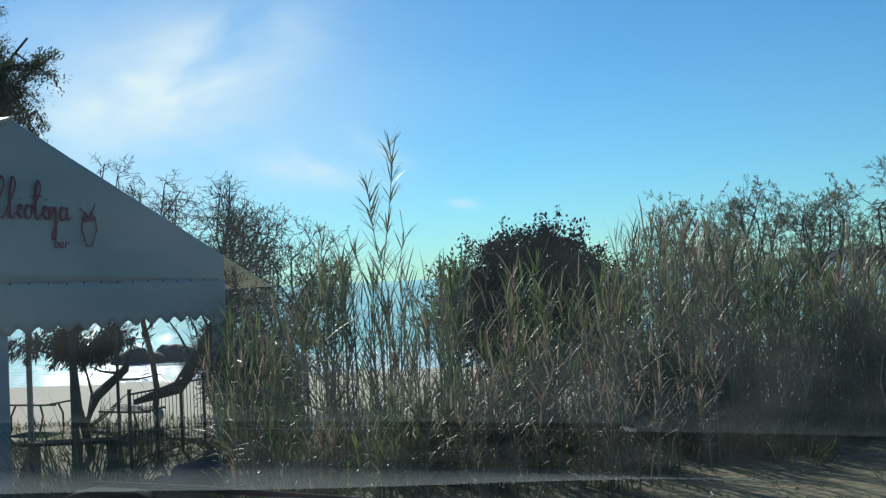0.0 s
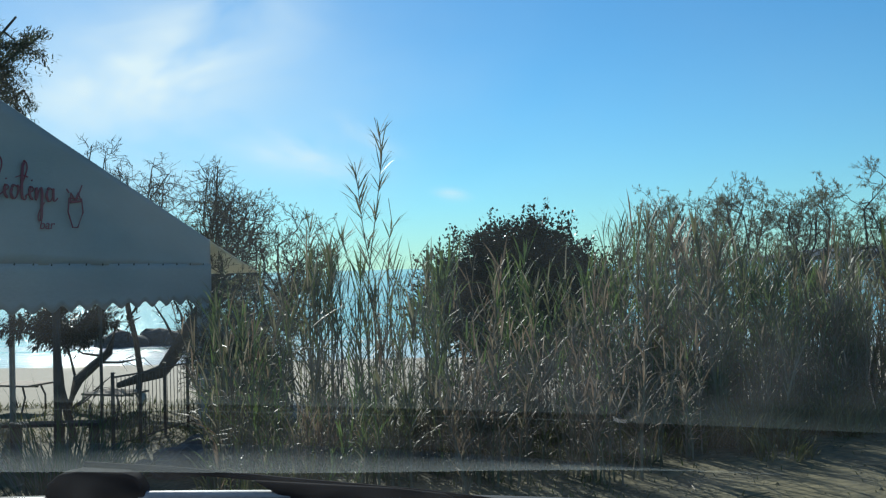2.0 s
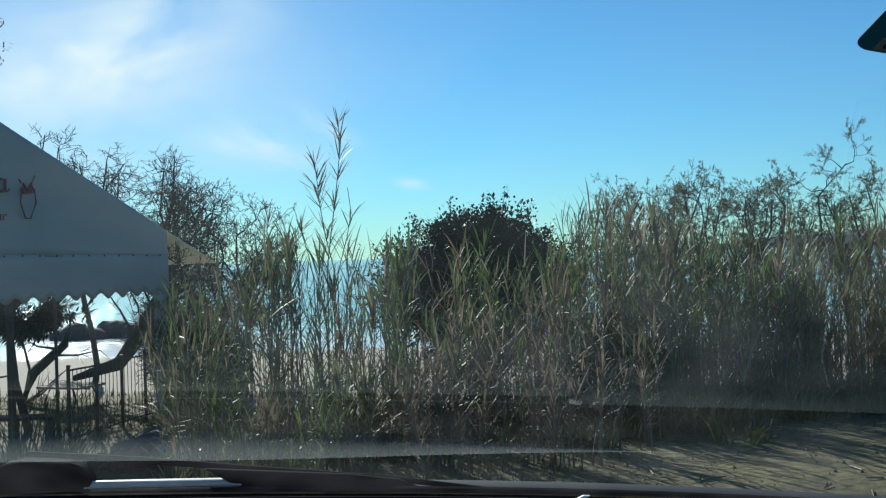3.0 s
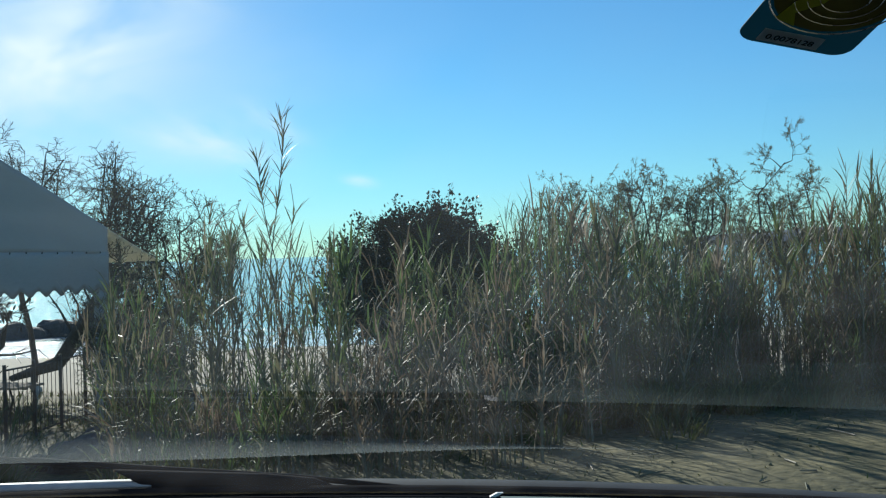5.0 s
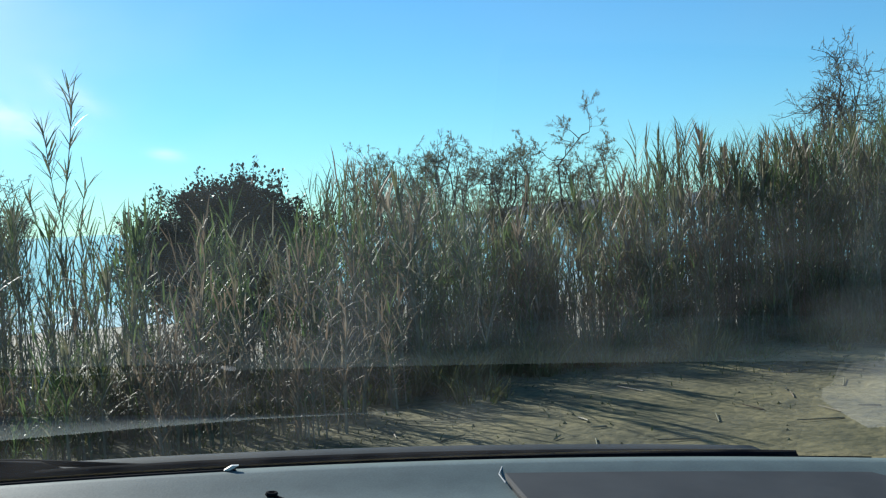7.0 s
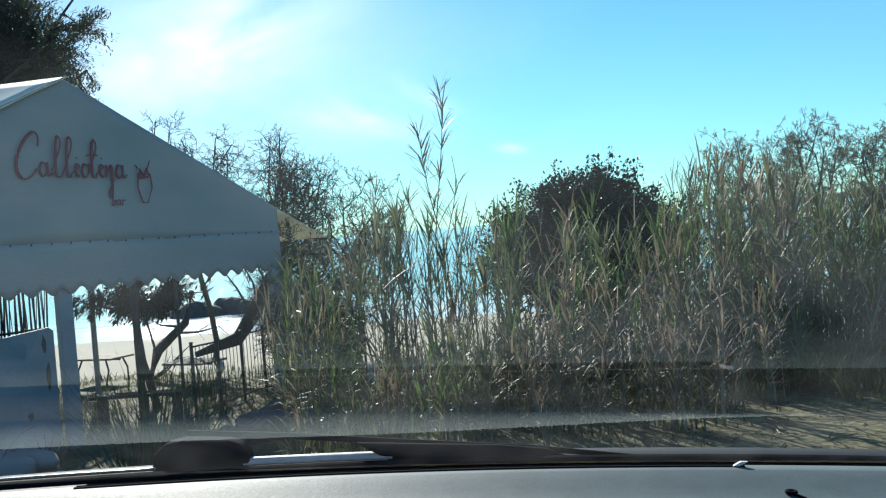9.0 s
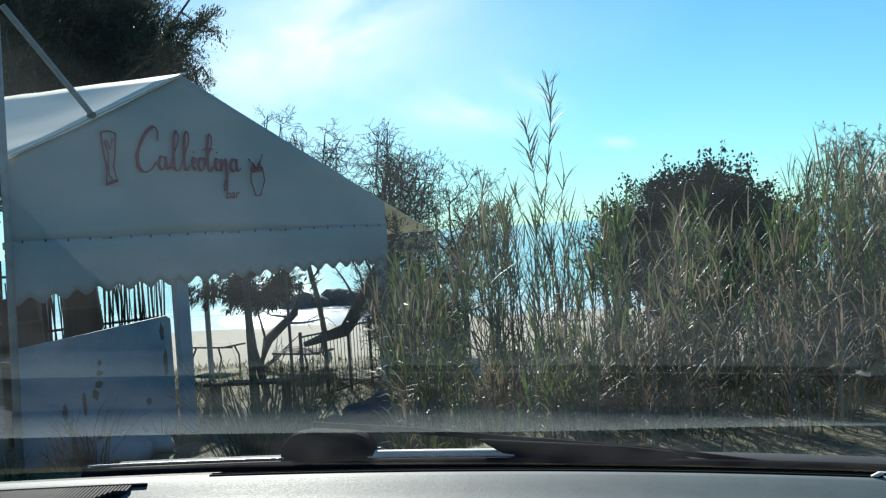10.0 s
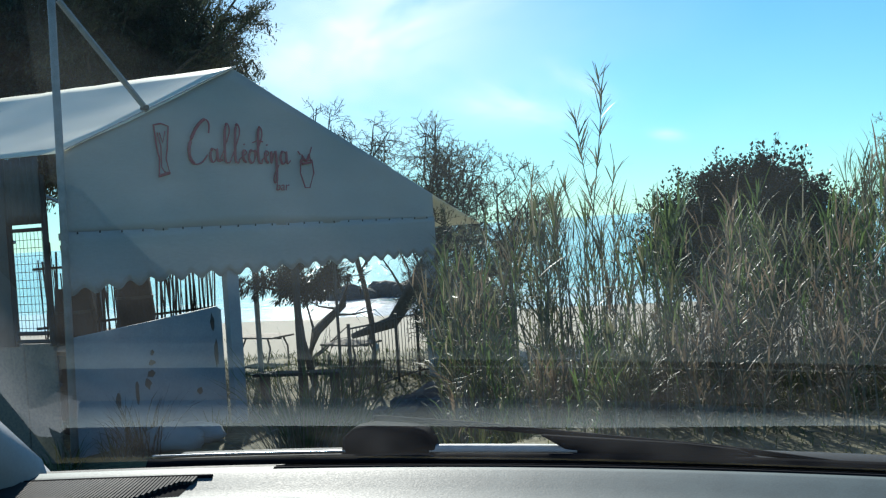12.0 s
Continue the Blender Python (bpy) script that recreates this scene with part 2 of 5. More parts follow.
M_WOOD = material("weathered_wood", (0.30, 0.22, 0.15), (0.19, 0.14, 0.10), scale=4, fine=50, rough=0.8, bump=0.4, stretch=(1, 8, 8))
M_DARKWOOD = material("dark_stained_wood", (0.06, 0.045, 0.035), (0.03, 0.025, 0.02), scale=4, fine=50, rough=0.75, bump=0.3)
M_BARK = material("grey_bark", (0.10, 0.085, 0.068), (0.045, 0.038, 0.03), scale=9, fine=60, rough=0.95, bump=0.9, bump_dist=0.02)
M_CANE = leaf_material("reed_stalks", [(0.14, 0.12, 0.085), (0.26, 0.215, 0.15), (0.11, 0.115, 0.065), (0.17, 0.12, 0.08)], 0.05, 0.5, 0.2)
M_REED = leaf_material("reed_blades", [(0.07, 0.095, 0.035), (0.13, 0.15, 0.06), (0.16, 0.15, 0.09), (0.06, 0.09, 0.03), (0.30, 0.26, 0.185), (0.11, 0.12, 0.055), (0.16, 0.125, 0.078)], 0.42, 0.47, 0.24)
M_REEDGREEN = leaf_material("green_reed_blades", [(0.055, 0.10, 0.03), (0.11, 0.165, 0.05), (0.07, 0.11, 0.04), (0.16, 0.20, 0.08)], 0.46, 0.47, 0.24)
M_REEDBROWN = leaf_material("dead_reed_blades", [(0.18, 0.125, 0.085), (0.25, 0.19, 0.13), (0.14, 0.10, 0.068), (0.33, 0.27, 0.20), (0.12, 0.11, 0.055)], 0.38, 0.5, 0.2)
M_GRASS = leaf_material("grass_blades", [(0.05, 0.08, 0.02), (0.13, 0.13, 0.05), (0.08, 0.105, 0.03), (0.24, 0.21, 0.11)], 0.3, 0.6)
M_TAMARISK = leaf_material("tamarisk_leaves", [(0.12, 0.145, 0.08), (0.18, 0.20, 0.12), (0.21, 0.19, 0.14), (0.15, 0.17, 0.095)], 0.4, 0.6)
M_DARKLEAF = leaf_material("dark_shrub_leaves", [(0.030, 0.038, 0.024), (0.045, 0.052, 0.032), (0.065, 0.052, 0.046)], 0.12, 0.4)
M_PINE = leaf_material("pine_needles", [(0.055, 0.07, 0.042), (0.078, 0.094, 0.056), (0.1, 0.104, 0.068)], 0.28, 0.55)
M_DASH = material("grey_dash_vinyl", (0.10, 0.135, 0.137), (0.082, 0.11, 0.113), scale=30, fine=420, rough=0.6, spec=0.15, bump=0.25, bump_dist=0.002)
# Ledge vinyl made paler than the dash, so its reflection reads as a sunlit veil.
M_LEDGE = material("veil_ledge_vinyl", (0.44, 0.51, 0.51), (0.34, 0.40, 0.405), scale=20, fine=300, rough=0.7, spec=0.1, bump=0.6, bump_dist=0.003)
M_BLACK = material("black_rubber", (0.007, 0.008, 0.011), (0.012, 0.013, 0.016), scale=12, fine=200, rough=0.9, spec=0.03, bump=0.1, bump_dist=0.002)
M_TRIM = material("dark_car_trim", (0.03, 0.033, 0.036), (0.045, 0.049, 0.052), scale=12, fine=160, rough=0.7, spec=0.15, bump=0.1, bump_dist=0.002)
M_LINING = material("grey_headliner", (0.30, 0.31, 0.32), (0.26, 0.27, 0.28), scale=12, fine=300, rough=0.95, bump=0.2, bump_dist=0.002)
M_PILLAR = material("light_grey_pillar_trim", (0.36, 0.38, 0.40), (0.31, 0.33, 0.35), scale=15, fine=260, rough=0.6, bump=0.15, bump_dist=0.002)
M_SILVER = material("silver_car_paint", (0.42, 0.43, 0.44), (0.37, 0.38, 0.39), scale=3, fine=240, rough=0.25, metal=0.6, bump=0.0)
M_CHROME = material("bright_edge_trim", (0.75, 0.76, 0.77), (0.65, 0.66, 0.67), scale=10, fine=200, rough=0.25, metal=0.8, bump=0.0)
M_WHITE = material("plain_white", (0.8, 0.8, 0.79), (0.74, 0.74, 0.73), scale=12, fine=100, rough=0.4, bump=0.0)
M_WINDSHIELD = glass_material("windshield_glass", 0.055, 1.68)
M_TARP = material("grey_tarpaulin", (0.12, 0.105, 0.088), (0.07, 0.062, 0.052), scale=2.5, fine=30, rough=0.5, bump=0.3, patchy=1.0)
M_LABEL = cloth_material("white_label_film", (0.8, 0.82, 0.84), (0.75, 0.77, 0.8), 0.7)
M_SHEET = glass_material("clear_plastic_sheet", 0.35, 1.35, (0.8, 0.83, 0.83), 0.6)


# ---- mesh helpers ----
class Shape:
    """Collects vertices and faces of one mesh."""

    def __init__(self):
        self.v, self.f = [], []

    def add(self, verts, faces):
        k = len(self.v)
        self.v.extend(verts)
        self.f.extend(tuple(i + k for i in f) for f in faces)
        return self

    def quad(self, a, b, c, d):
        return self.add([a, b, c, d], [(0, 1, 2, 3)])

    def box(self, x0, x1, y0, y1, z0, z1):
        v = [(x, y, z) for x in (x0, x1) for y in (y0, y1) for z in (z0, z1)]
        return self.add(v, [(0, 1, 3, 2), (4, 6, 7, 5), (0, 4, 5, 1), (2, 3, 7, 6), (0, 2, 6, 4), (1, 5, 7, 3)])

    def tube(self, pts, radii, n=6, cap=True):
        pts = [Vector(p) for p in pts]
        radii = radii if hasattr(radii, "__len__") else [radii] * len(pts)
        v, f = [], []
        for i, p in enumerate(pts):
            d = (pts[min(i + 1, len(pts) - 1)] - pts[max(i - 1, 0)]).normalized()
            a = d.cross(Vector((0, 0, 1)) if abs(d.z) < 0.9 else Vector((1, 0, 0))).normalized()
            b = d.cross(a)
            for j in range(n):
                w = 2 * math.pi * j / n
                v.append(tuple(p + (a * math.cos(w) + b * math.sin(w)) * radii[i]))
        for i in range(len(pts) - 1):
            for j in range(n):
                k = (j + 1) % n
                f.append((i * n + j, i * n + k, i * n + n + k, i * n + n + j))
        if cap:
            f.append(tuple(range(n))[::-1])
            f.append(tuple(range((len(pts) - 1) * n, len(pts) * n)))
        return self.add(v, f)

    def prism(self, outline, y0, y1):
        """An outline in x, z pulled from y0 to y1."""
        n = len(outline)
        v = [(x, y0, z) for x, z in outline] + [(x, y1, z) for x, z in outline]
        f = [tuple(range(n)), tuple(range(2 * n - 1, n - 1, -1))]
        f += [(i, i + n, (i + 1) % n + n, (i + 1) % n) for i in range(n)]
        return self.add(v, f)

    def sheet(self, rows):
        """A grid of points, row by row."""
        n = len(rows[0])
        v = [tuple(p) for r in rows for p in r]
        f = [(i * n + j, i * n + j + 1, i * n + n + j + 1, i * n + n + j) for i in range(len(rows) - 1) for j in range(n - 1)]
        return self.add(v, f)

    def mesh(self, name, mat, smooth=False):
        me = bpy.data.meshes.new(name)
        me.from_pydata(self.v, [], self.f)
        me.materials.append(mat)
        if smooth:
            me.shade_smooth()
        me.update()
        return me


def thing(name, label, category, m=None, group="", kind=""):
    """The Empty of a thing with parts."""
    ob = tagged(new(name), label, category, group, kind)
    ob.empty_display_size = 0.1
    if m is not None:
        ob.matrix_world = m
    return ob


def part(name, shape, mat, parent, label="", smooth=False, bevel=0.0, solid=0.0):
    ob = new(name, shape.mesh(name, mat, smooth))
    ob.parent = parent
    if label:
        ob["label"] = label
    if solid:
        md = ob.modifiers.new("thick", "SOLIDIFY")
        md.thickness, md.offset = solid, 0
    if bevel:
        md = ob.modifiers.new("edge", "BEVEL")
        md.width, md.segments, md.limit_method = bevel, 2, "ANGLE"
    return ob


def single(name, shape, mat, label, category, m=None, group="", kind="", smooth=False, bevel=0.0, solid=0.0):
    ob = part(name, shape, mat, None, "", smooth, bevel, solid)
    tagged(ob, label, category, group, kind)
    if m is not None:
        ob.matrix_world = m
    return ob


def smooth01(x):
    x = min(max(x, 0.0), 1.0)
    return x * x * (3 - 2 * x)


SEA = -2.6


def ground_z(x, y):
    """Height of the ground: level lot by the car, a bank down to the bar terrace, then the beach."""
    edge = 3.6 + 5.0 * smooth01((x + 2.6) / 4.4)
    z = -1.1 * smooth01((y - edge) / 4.6)
    z -= 1.65 * smooth01((y - 15) / 34)
    if y > 49:
        z -= min((y - 49) * 0.03, 6)
    if y < 60:
        z += 0.035 * noise.noise(Vector((x * 0.5, y * 0.5, 3))) + 0.012 * noise.noise(Vector((x * 2.3, y * 2.3, 1)))
    return z


# ---- ground, sea, far coast ----
def axis(parts):
    out = []
    for a, b, step in parts:
        out += list(np.arange(a, b, step))
    return out + [parts[-1][1]]


xs = axis([(-4000, -400, 600), (-400, -40, 60), (-40, -12, 2), (-12, 14, 0.2), (14, 40, 2), (40, 400, 60), (400, 4000, 600)])
ys = axis([(-400, -40, 60), (-40, -4, 4), (-4, 18, 0.2), (18, 60, 2), (60, 400, 40), (400, 4800, 550)])
g = Shape().sheet([[(x, y, ground_z(x, y)) for x in xs] for y in ys])
single("ground", g, M_GROUND, "pale sandy dirt ground falling to a beach", "ground", kind="structure", smooth=True)
single("water", Shape().quad((-4000, 40, SEA), (4000, 40, SEA), (4000, 4700, SEA), (-4000, 4700, SEA)), M_WATER,
       "turquoise sea with white surf and sun glitter", "sea", kind="structure")
hill = Shape()
rows = []
for i in range(60):
    az = radians(12 + i * 0.75)
    k = smooth01((i - 2) / 16)
    h = 46 * k * (0.85 + 0.35 * noise.noise(Vector((i * 0.16, 5, 0)))) + 2 * noise.noise(Vector((i * 0.9, 1, 0)))
    rows.append([(2600 * math.sin(az), 2600 * math.cos(az), SEA - 3), (2650 * math.sin(az), 2650 * math.cos(az), SEA + h * 0.6), (2800 * math.sin(az), 2800 * math.cos(az), SEA + h)])
hill.sheet(rows)
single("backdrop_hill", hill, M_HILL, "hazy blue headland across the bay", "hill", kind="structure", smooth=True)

# ---- bar canopy ----
UX, UY = 0.5047, 0.8633
CANOPY = Matrix(((UX, -UY, 0, -6.4), (UY, UX, 0, 10.1), (0, 0, 1, 0), (0, 0, 0, 1)))
AX = -0.38                             # how far the long axis runs askew of the gable, per metre back
APEX, EAVE_L, EAVE_R = (2.35, 3.47), (-0.12, 2.33), (7.2, 1.24)


def roof_z(s):
    return APEX[1] - (APEX[0] - s) * 0.4615 if s < APEX[0] else APEX[1] - (s - APEX[0]) * 0.4598


def roof_slope(s0, s1, back, front=-0.06):
    sh, rows = Shape(), []
    for i in range(31):
        b = front + back * i / 30
        row = []
        for j in range(15):
            s = s0 + (s1 - s0) * j / 14
            sag = -0.05 * math.sin(math.pi * j / 14) * (0.4 + 0.6 * abs(math.sin(math.pi * b / 2.4)))
            row.append((s + AX * b, b, roof_z(s) + sag + 0.012 * noise.noise(Vector((s * 2, b * 2, 0)))))
        rows.append(row)
    return sh.sheet(rows)


def build_canopy():
    bar = thing("bar_canopy", "grey-white canvas bar canopy with scalloped valance and red lettering", "canopy", CANOPY)
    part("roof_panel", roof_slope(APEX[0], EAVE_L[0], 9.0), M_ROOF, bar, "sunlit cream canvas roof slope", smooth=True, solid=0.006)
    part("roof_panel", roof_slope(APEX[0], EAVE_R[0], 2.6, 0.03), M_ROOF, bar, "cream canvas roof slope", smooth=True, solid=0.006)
    # the gable cloth, from the lacing up to the roof line
    rows = []
    for j in range(13):
        row = []
        for i in range(81):
            s = -0.1 + 6.12 * i / 80
            z0, z1 = 1.40 - 0.008 * (s - 3), roof_z(s) - 0.03
            z = z0 + (z1 - z0) * j / 12
            row.append((s, 0.02 * noise.noise(Vector((s * 0.9, z * 1.3, 2))) + 0.012 * math.sin(s * 7 + z * 2) * (1 - j / 12), z))
        rows.append(row)
    part("gable_cloth", Shape().sheet(rows), M_CANVAS, bar, "canvas gable with its shade put into a darker grey", smooth=True, solid=0.004)
    rows = []
    for j in range(7):
        row = []
        for i in range(201):
            s = -0.1 + 6.12 * i / 200
            low = 0.83 - 0.042 * math.cos(2 * math.pi * (s + 0.05) / 0.285) - 0.06 * smooth01(1 - s / 1.2)
            z = 1.42 - 0.008 * (s - 3) + (low - 1.42 + 0.008 * (s - 3)) * j / 6
            row.append((s, -0.012 + 0.03 * noise.noise(Vector((s * 1.4, z, 9))) * j / 6, z))
        rows.append(row)
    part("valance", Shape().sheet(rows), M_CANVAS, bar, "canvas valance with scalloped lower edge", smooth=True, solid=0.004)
    knot = Shape().tube([(0, -0.03, -0.014), (0, -0.035, 0), (0.004, -0.03, 0.014)], [0.006, 0.011, 0.006], 5).mesh("lace_knot", M_DARKMETAL)
    for i in range(22):
        k = new("lace_knot", knot)
        k.parent = bar
        s = 0.05 + i * 0.275
        k.location = (s, 0, 1.41 - 0.008 * (s - 3) + 0.012 * noise.noise(Vector((i * 3.3, 0, 0))))
    # bright edge tape along the roof line
    tape = Shape()
    for a, b in (((EAVE_L[0], EAVE_L[1]), APEX),):
        tape.tube([(a[0], -0.07, a[1] + 0.0), (b[0], -0.07, b[1] + 0.0)], 0.009, 6)
    part("edge_hem", tape, M_CANVAS, bar)
    # frame
    def post(s, b, r, z0, z1, mat=M_POST, n=8, label=""):
        part("post", Shape().tube([(s, b, z0), (s, b, z1)], r, n), mat, bar, label)
    part("post", Shape().tube([(-0.2, -0.08, -1.2), (-0.13, -0.08, 1.5), (-0.06, -0.08, 5.2)], 0.045, 8), M_STEEL, bar, "tall grey steel pole above the roof", smooth=True)
    part("brace", Shape().tube([(0.0, -0.08, 4.02), (1.02, -0.08, 2.84)], 0.035, 6), M_STEEL, bar)
    part("brace_bolt", Shape().tube([(0.98, -0.14, 2.87), (0.98, -0.03, 2.87)], 0.03, 8), M_DARKMETAL, bar)
    part("post", Shape().box(2.06, 2.24, 0.02, 0.14, -1.3, 0.95), M_PAINT, bar, "square white post", bevel=0.008)
    post(3.2, 0.05, 0.05, -1.3, 0.95, M_DARKWOOD, 8, "dark wooden post")
    post(3.96, 0.1, 0.022, -1.3, 0.95, M_DARKMETAL)
    part("post", Shape().box(5.82, 5.98, 0.0, 0.12, -1.4, 1.7), M_POST, bar, "grey corner post", bevel=0.008)
    part("tie_beam", Shape().box(-0.1, 6.0, 0.06, 0.12, 1.36, 1.44), M_POST, bar)
    for b in (3.0, 6.0, 8.6):
        post(-0.1 + AX * b, b, 0.045, -1.3, 2.3)
        post(5.9 + AX * b, b, 0.045, -1.3, 1.75)
        part("rafter", Shape().tube([(EAVE_L[0] + AX * b, b, 2.29), (APEX[0] + AX * b, b, 3.42), (6.6 + AX * b, b, 1.45)], 0.03, 6), M_POST, bar)
    part("ridge_pole", Shape().tube([(APEX[0], 0, 3.43), (APEX[0] + AX * 8.9, 8.9, 3.43)], 0.035, 6), M_POST, bar)
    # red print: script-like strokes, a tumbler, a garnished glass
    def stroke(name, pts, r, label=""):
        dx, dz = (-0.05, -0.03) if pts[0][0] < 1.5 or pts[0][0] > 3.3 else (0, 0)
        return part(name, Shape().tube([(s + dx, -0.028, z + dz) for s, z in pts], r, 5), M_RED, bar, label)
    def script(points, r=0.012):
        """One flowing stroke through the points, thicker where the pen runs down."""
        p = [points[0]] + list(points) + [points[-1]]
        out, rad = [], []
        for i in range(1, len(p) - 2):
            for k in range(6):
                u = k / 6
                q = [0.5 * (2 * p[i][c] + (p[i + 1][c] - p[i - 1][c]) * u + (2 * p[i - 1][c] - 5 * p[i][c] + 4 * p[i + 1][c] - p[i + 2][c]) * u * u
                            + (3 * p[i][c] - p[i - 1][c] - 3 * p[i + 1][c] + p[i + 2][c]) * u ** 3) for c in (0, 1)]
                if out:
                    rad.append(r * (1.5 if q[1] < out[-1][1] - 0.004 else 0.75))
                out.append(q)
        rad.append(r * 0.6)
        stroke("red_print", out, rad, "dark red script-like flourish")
    def bowl(x, w=0.10, h=0.17):
        z = 2.235 - 0.02 * (x - 1.9)
        return [(x + w, z + h * 0.85), (x + w * 0.4, z + h), (x, z + h * 0.45), (x + w * 0.35, z), (x + w * 0.9, z + h * 0.3), (x + w * 1.05, z + h)]
    def stem(x, h, lean=0.06):
        z = 2.235 - 0.02 * (x - 1.9)
        return [(x - 0.07, z + 0.05), (x + 0.02 + lean, z + h * 0.75), (x + lean, z + h), (x - 0.02 + lean * 0.6, z + h * 0.8), (x - 0.005, z + 0.05), (x + 0.04, z)]
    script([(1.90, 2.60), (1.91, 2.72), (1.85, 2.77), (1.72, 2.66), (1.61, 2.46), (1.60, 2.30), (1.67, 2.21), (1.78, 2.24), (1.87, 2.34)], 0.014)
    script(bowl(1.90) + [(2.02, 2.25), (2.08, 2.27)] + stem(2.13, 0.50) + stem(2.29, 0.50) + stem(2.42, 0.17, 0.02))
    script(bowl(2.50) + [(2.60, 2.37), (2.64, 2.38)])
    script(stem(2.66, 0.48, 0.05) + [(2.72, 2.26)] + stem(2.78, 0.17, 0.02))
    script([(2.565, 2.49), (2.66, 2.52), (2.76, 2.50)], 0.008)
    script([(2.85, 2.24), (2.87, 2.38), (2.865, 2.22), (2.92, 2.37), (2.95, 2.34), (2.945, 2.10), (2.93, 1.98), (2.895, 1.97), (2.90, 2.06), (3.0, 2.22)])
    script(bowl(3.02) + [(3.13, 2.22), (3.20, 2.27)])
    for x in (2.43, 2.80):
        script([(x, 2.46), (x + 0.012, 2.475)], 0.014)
    stroke("red_print", [(1.17, 2.71), (1.27, 2.73), (1.37, 2.70), (1.34, 2.45), (1.31, 2.3), (1.35, 2.12), (1.2, 2.08), (1.22, 2.3), (1.19, 2.46), (1.17, 2.71)], 0.010, "red outline of a beer glass")
    stroke("red_print", [(1.21, 2.62), (1.25, 2.45), (1.24, 2.2), (1.3, 2.12)], 0.008)
    stroke("red_print", [(1.32, 2.64), (1.28, 2.5), (1.24, 2.62)], 0.008)
    stroke("red_print", [(1.2, 2.1), (1.35, 2.14)], 0.016)
    stroke("red_print", [(3.42, 2.3), (3.40, 2.12), (3.47, 1.92), (3.55, 1.92), (3.64, 2.12), (3.62, 2.3), (3.42, 2.3)], 0.010, "red outline of a garnished glass")
    stroke("red_print", [(3.43, 2.26), (3.45, 2.36), (3.52, 2.27), (3.57, 2.37), (3.61, 2.27), (3.44, 2.25)], 0.02)
    stroke("red_print", [(3.55, 2.3), (3.63, 2.48)], 0.008)
    stroke("red_print", [(3.42, 2.37), (3.38, 2.42)], 0.01)
    txt = bpy.data.curves.new("sign_word", "FONT")
    txt.body, txt.size, txt.extrude, txt.shear = "bar", 0.17, 0.003, 0.2
    txt.materials.append(M_RED)
    w = new("sign_word", txt)
    w.parent = bar
    w.matrix_local = pose(2.90, -0.03, 1.86, 90, 0, 0)
    return bar


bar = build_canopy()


def build_counter():
    c = thing("bar_counter", "white painted bar counter board, scuffed and peeling", "counter", CANOPY)
    out = [(-0.08, -1.2), (2.02, -1.35), (2.02, 0.36), (1.95, 0.41), (0.9, 0.32), (-0.05, 0.25), (-0.08, 0.2)]
    part("front_board", Shape().prism(out, 0.14, 0.165), M_PAINT, c, bevel=0.008)
    part("worktop", Shape().add([(-0.08, 0.17, 0.05), (2.0, 0.17, 0.18), (2.0, 0.75, 0.18), (-0.08, 0.75, 0.05), (-0.08, 0.17, 0.10), (2.0, 0.17, 0.23), (2.0, 0.75, 0.23), (-0.08, 0.75, 0.10)],
         [(3, 2, 1, 0), (4, 5, 6, 7), (0, 1, 5, 4), (1, 2, 6, 5), (2, 3, 7, 6), (3, 0, 4, 7)]), M_WOOD, c)
    rng = random.Random(5)
    for s, z, w, h in ((1.9, -0.2, 0.03, 0.22), (1.87, 0.22, 0.03, 0.13), (0.97, -0.17, 0.05, 0.05), (0.95, -0.3, 0.06, 0.06), (0.9, -0.42, 0.05, 0.08), (0.98, -0.05, 0.03, 0.04), (1.62, -0.62, 0.05, 0.05), (0.75, -0.5, 0.03, 0.16), (0.5, -0.55, 0.04, 0.1)):
        o = [(s + w * (0.6 + 0.5 * rng.random()) * math.cos(a), z + h * (0.5 + 0.5 * rng.random()) * math.sin(a)) for a in [i * math.pi / 5 for i in range(10)]]
        part("peeled_patch", Shape().prism(o, 0.134, 0.1405), M_DARKMETAL, c, "dark peeled patch")
    return c


build_counter()


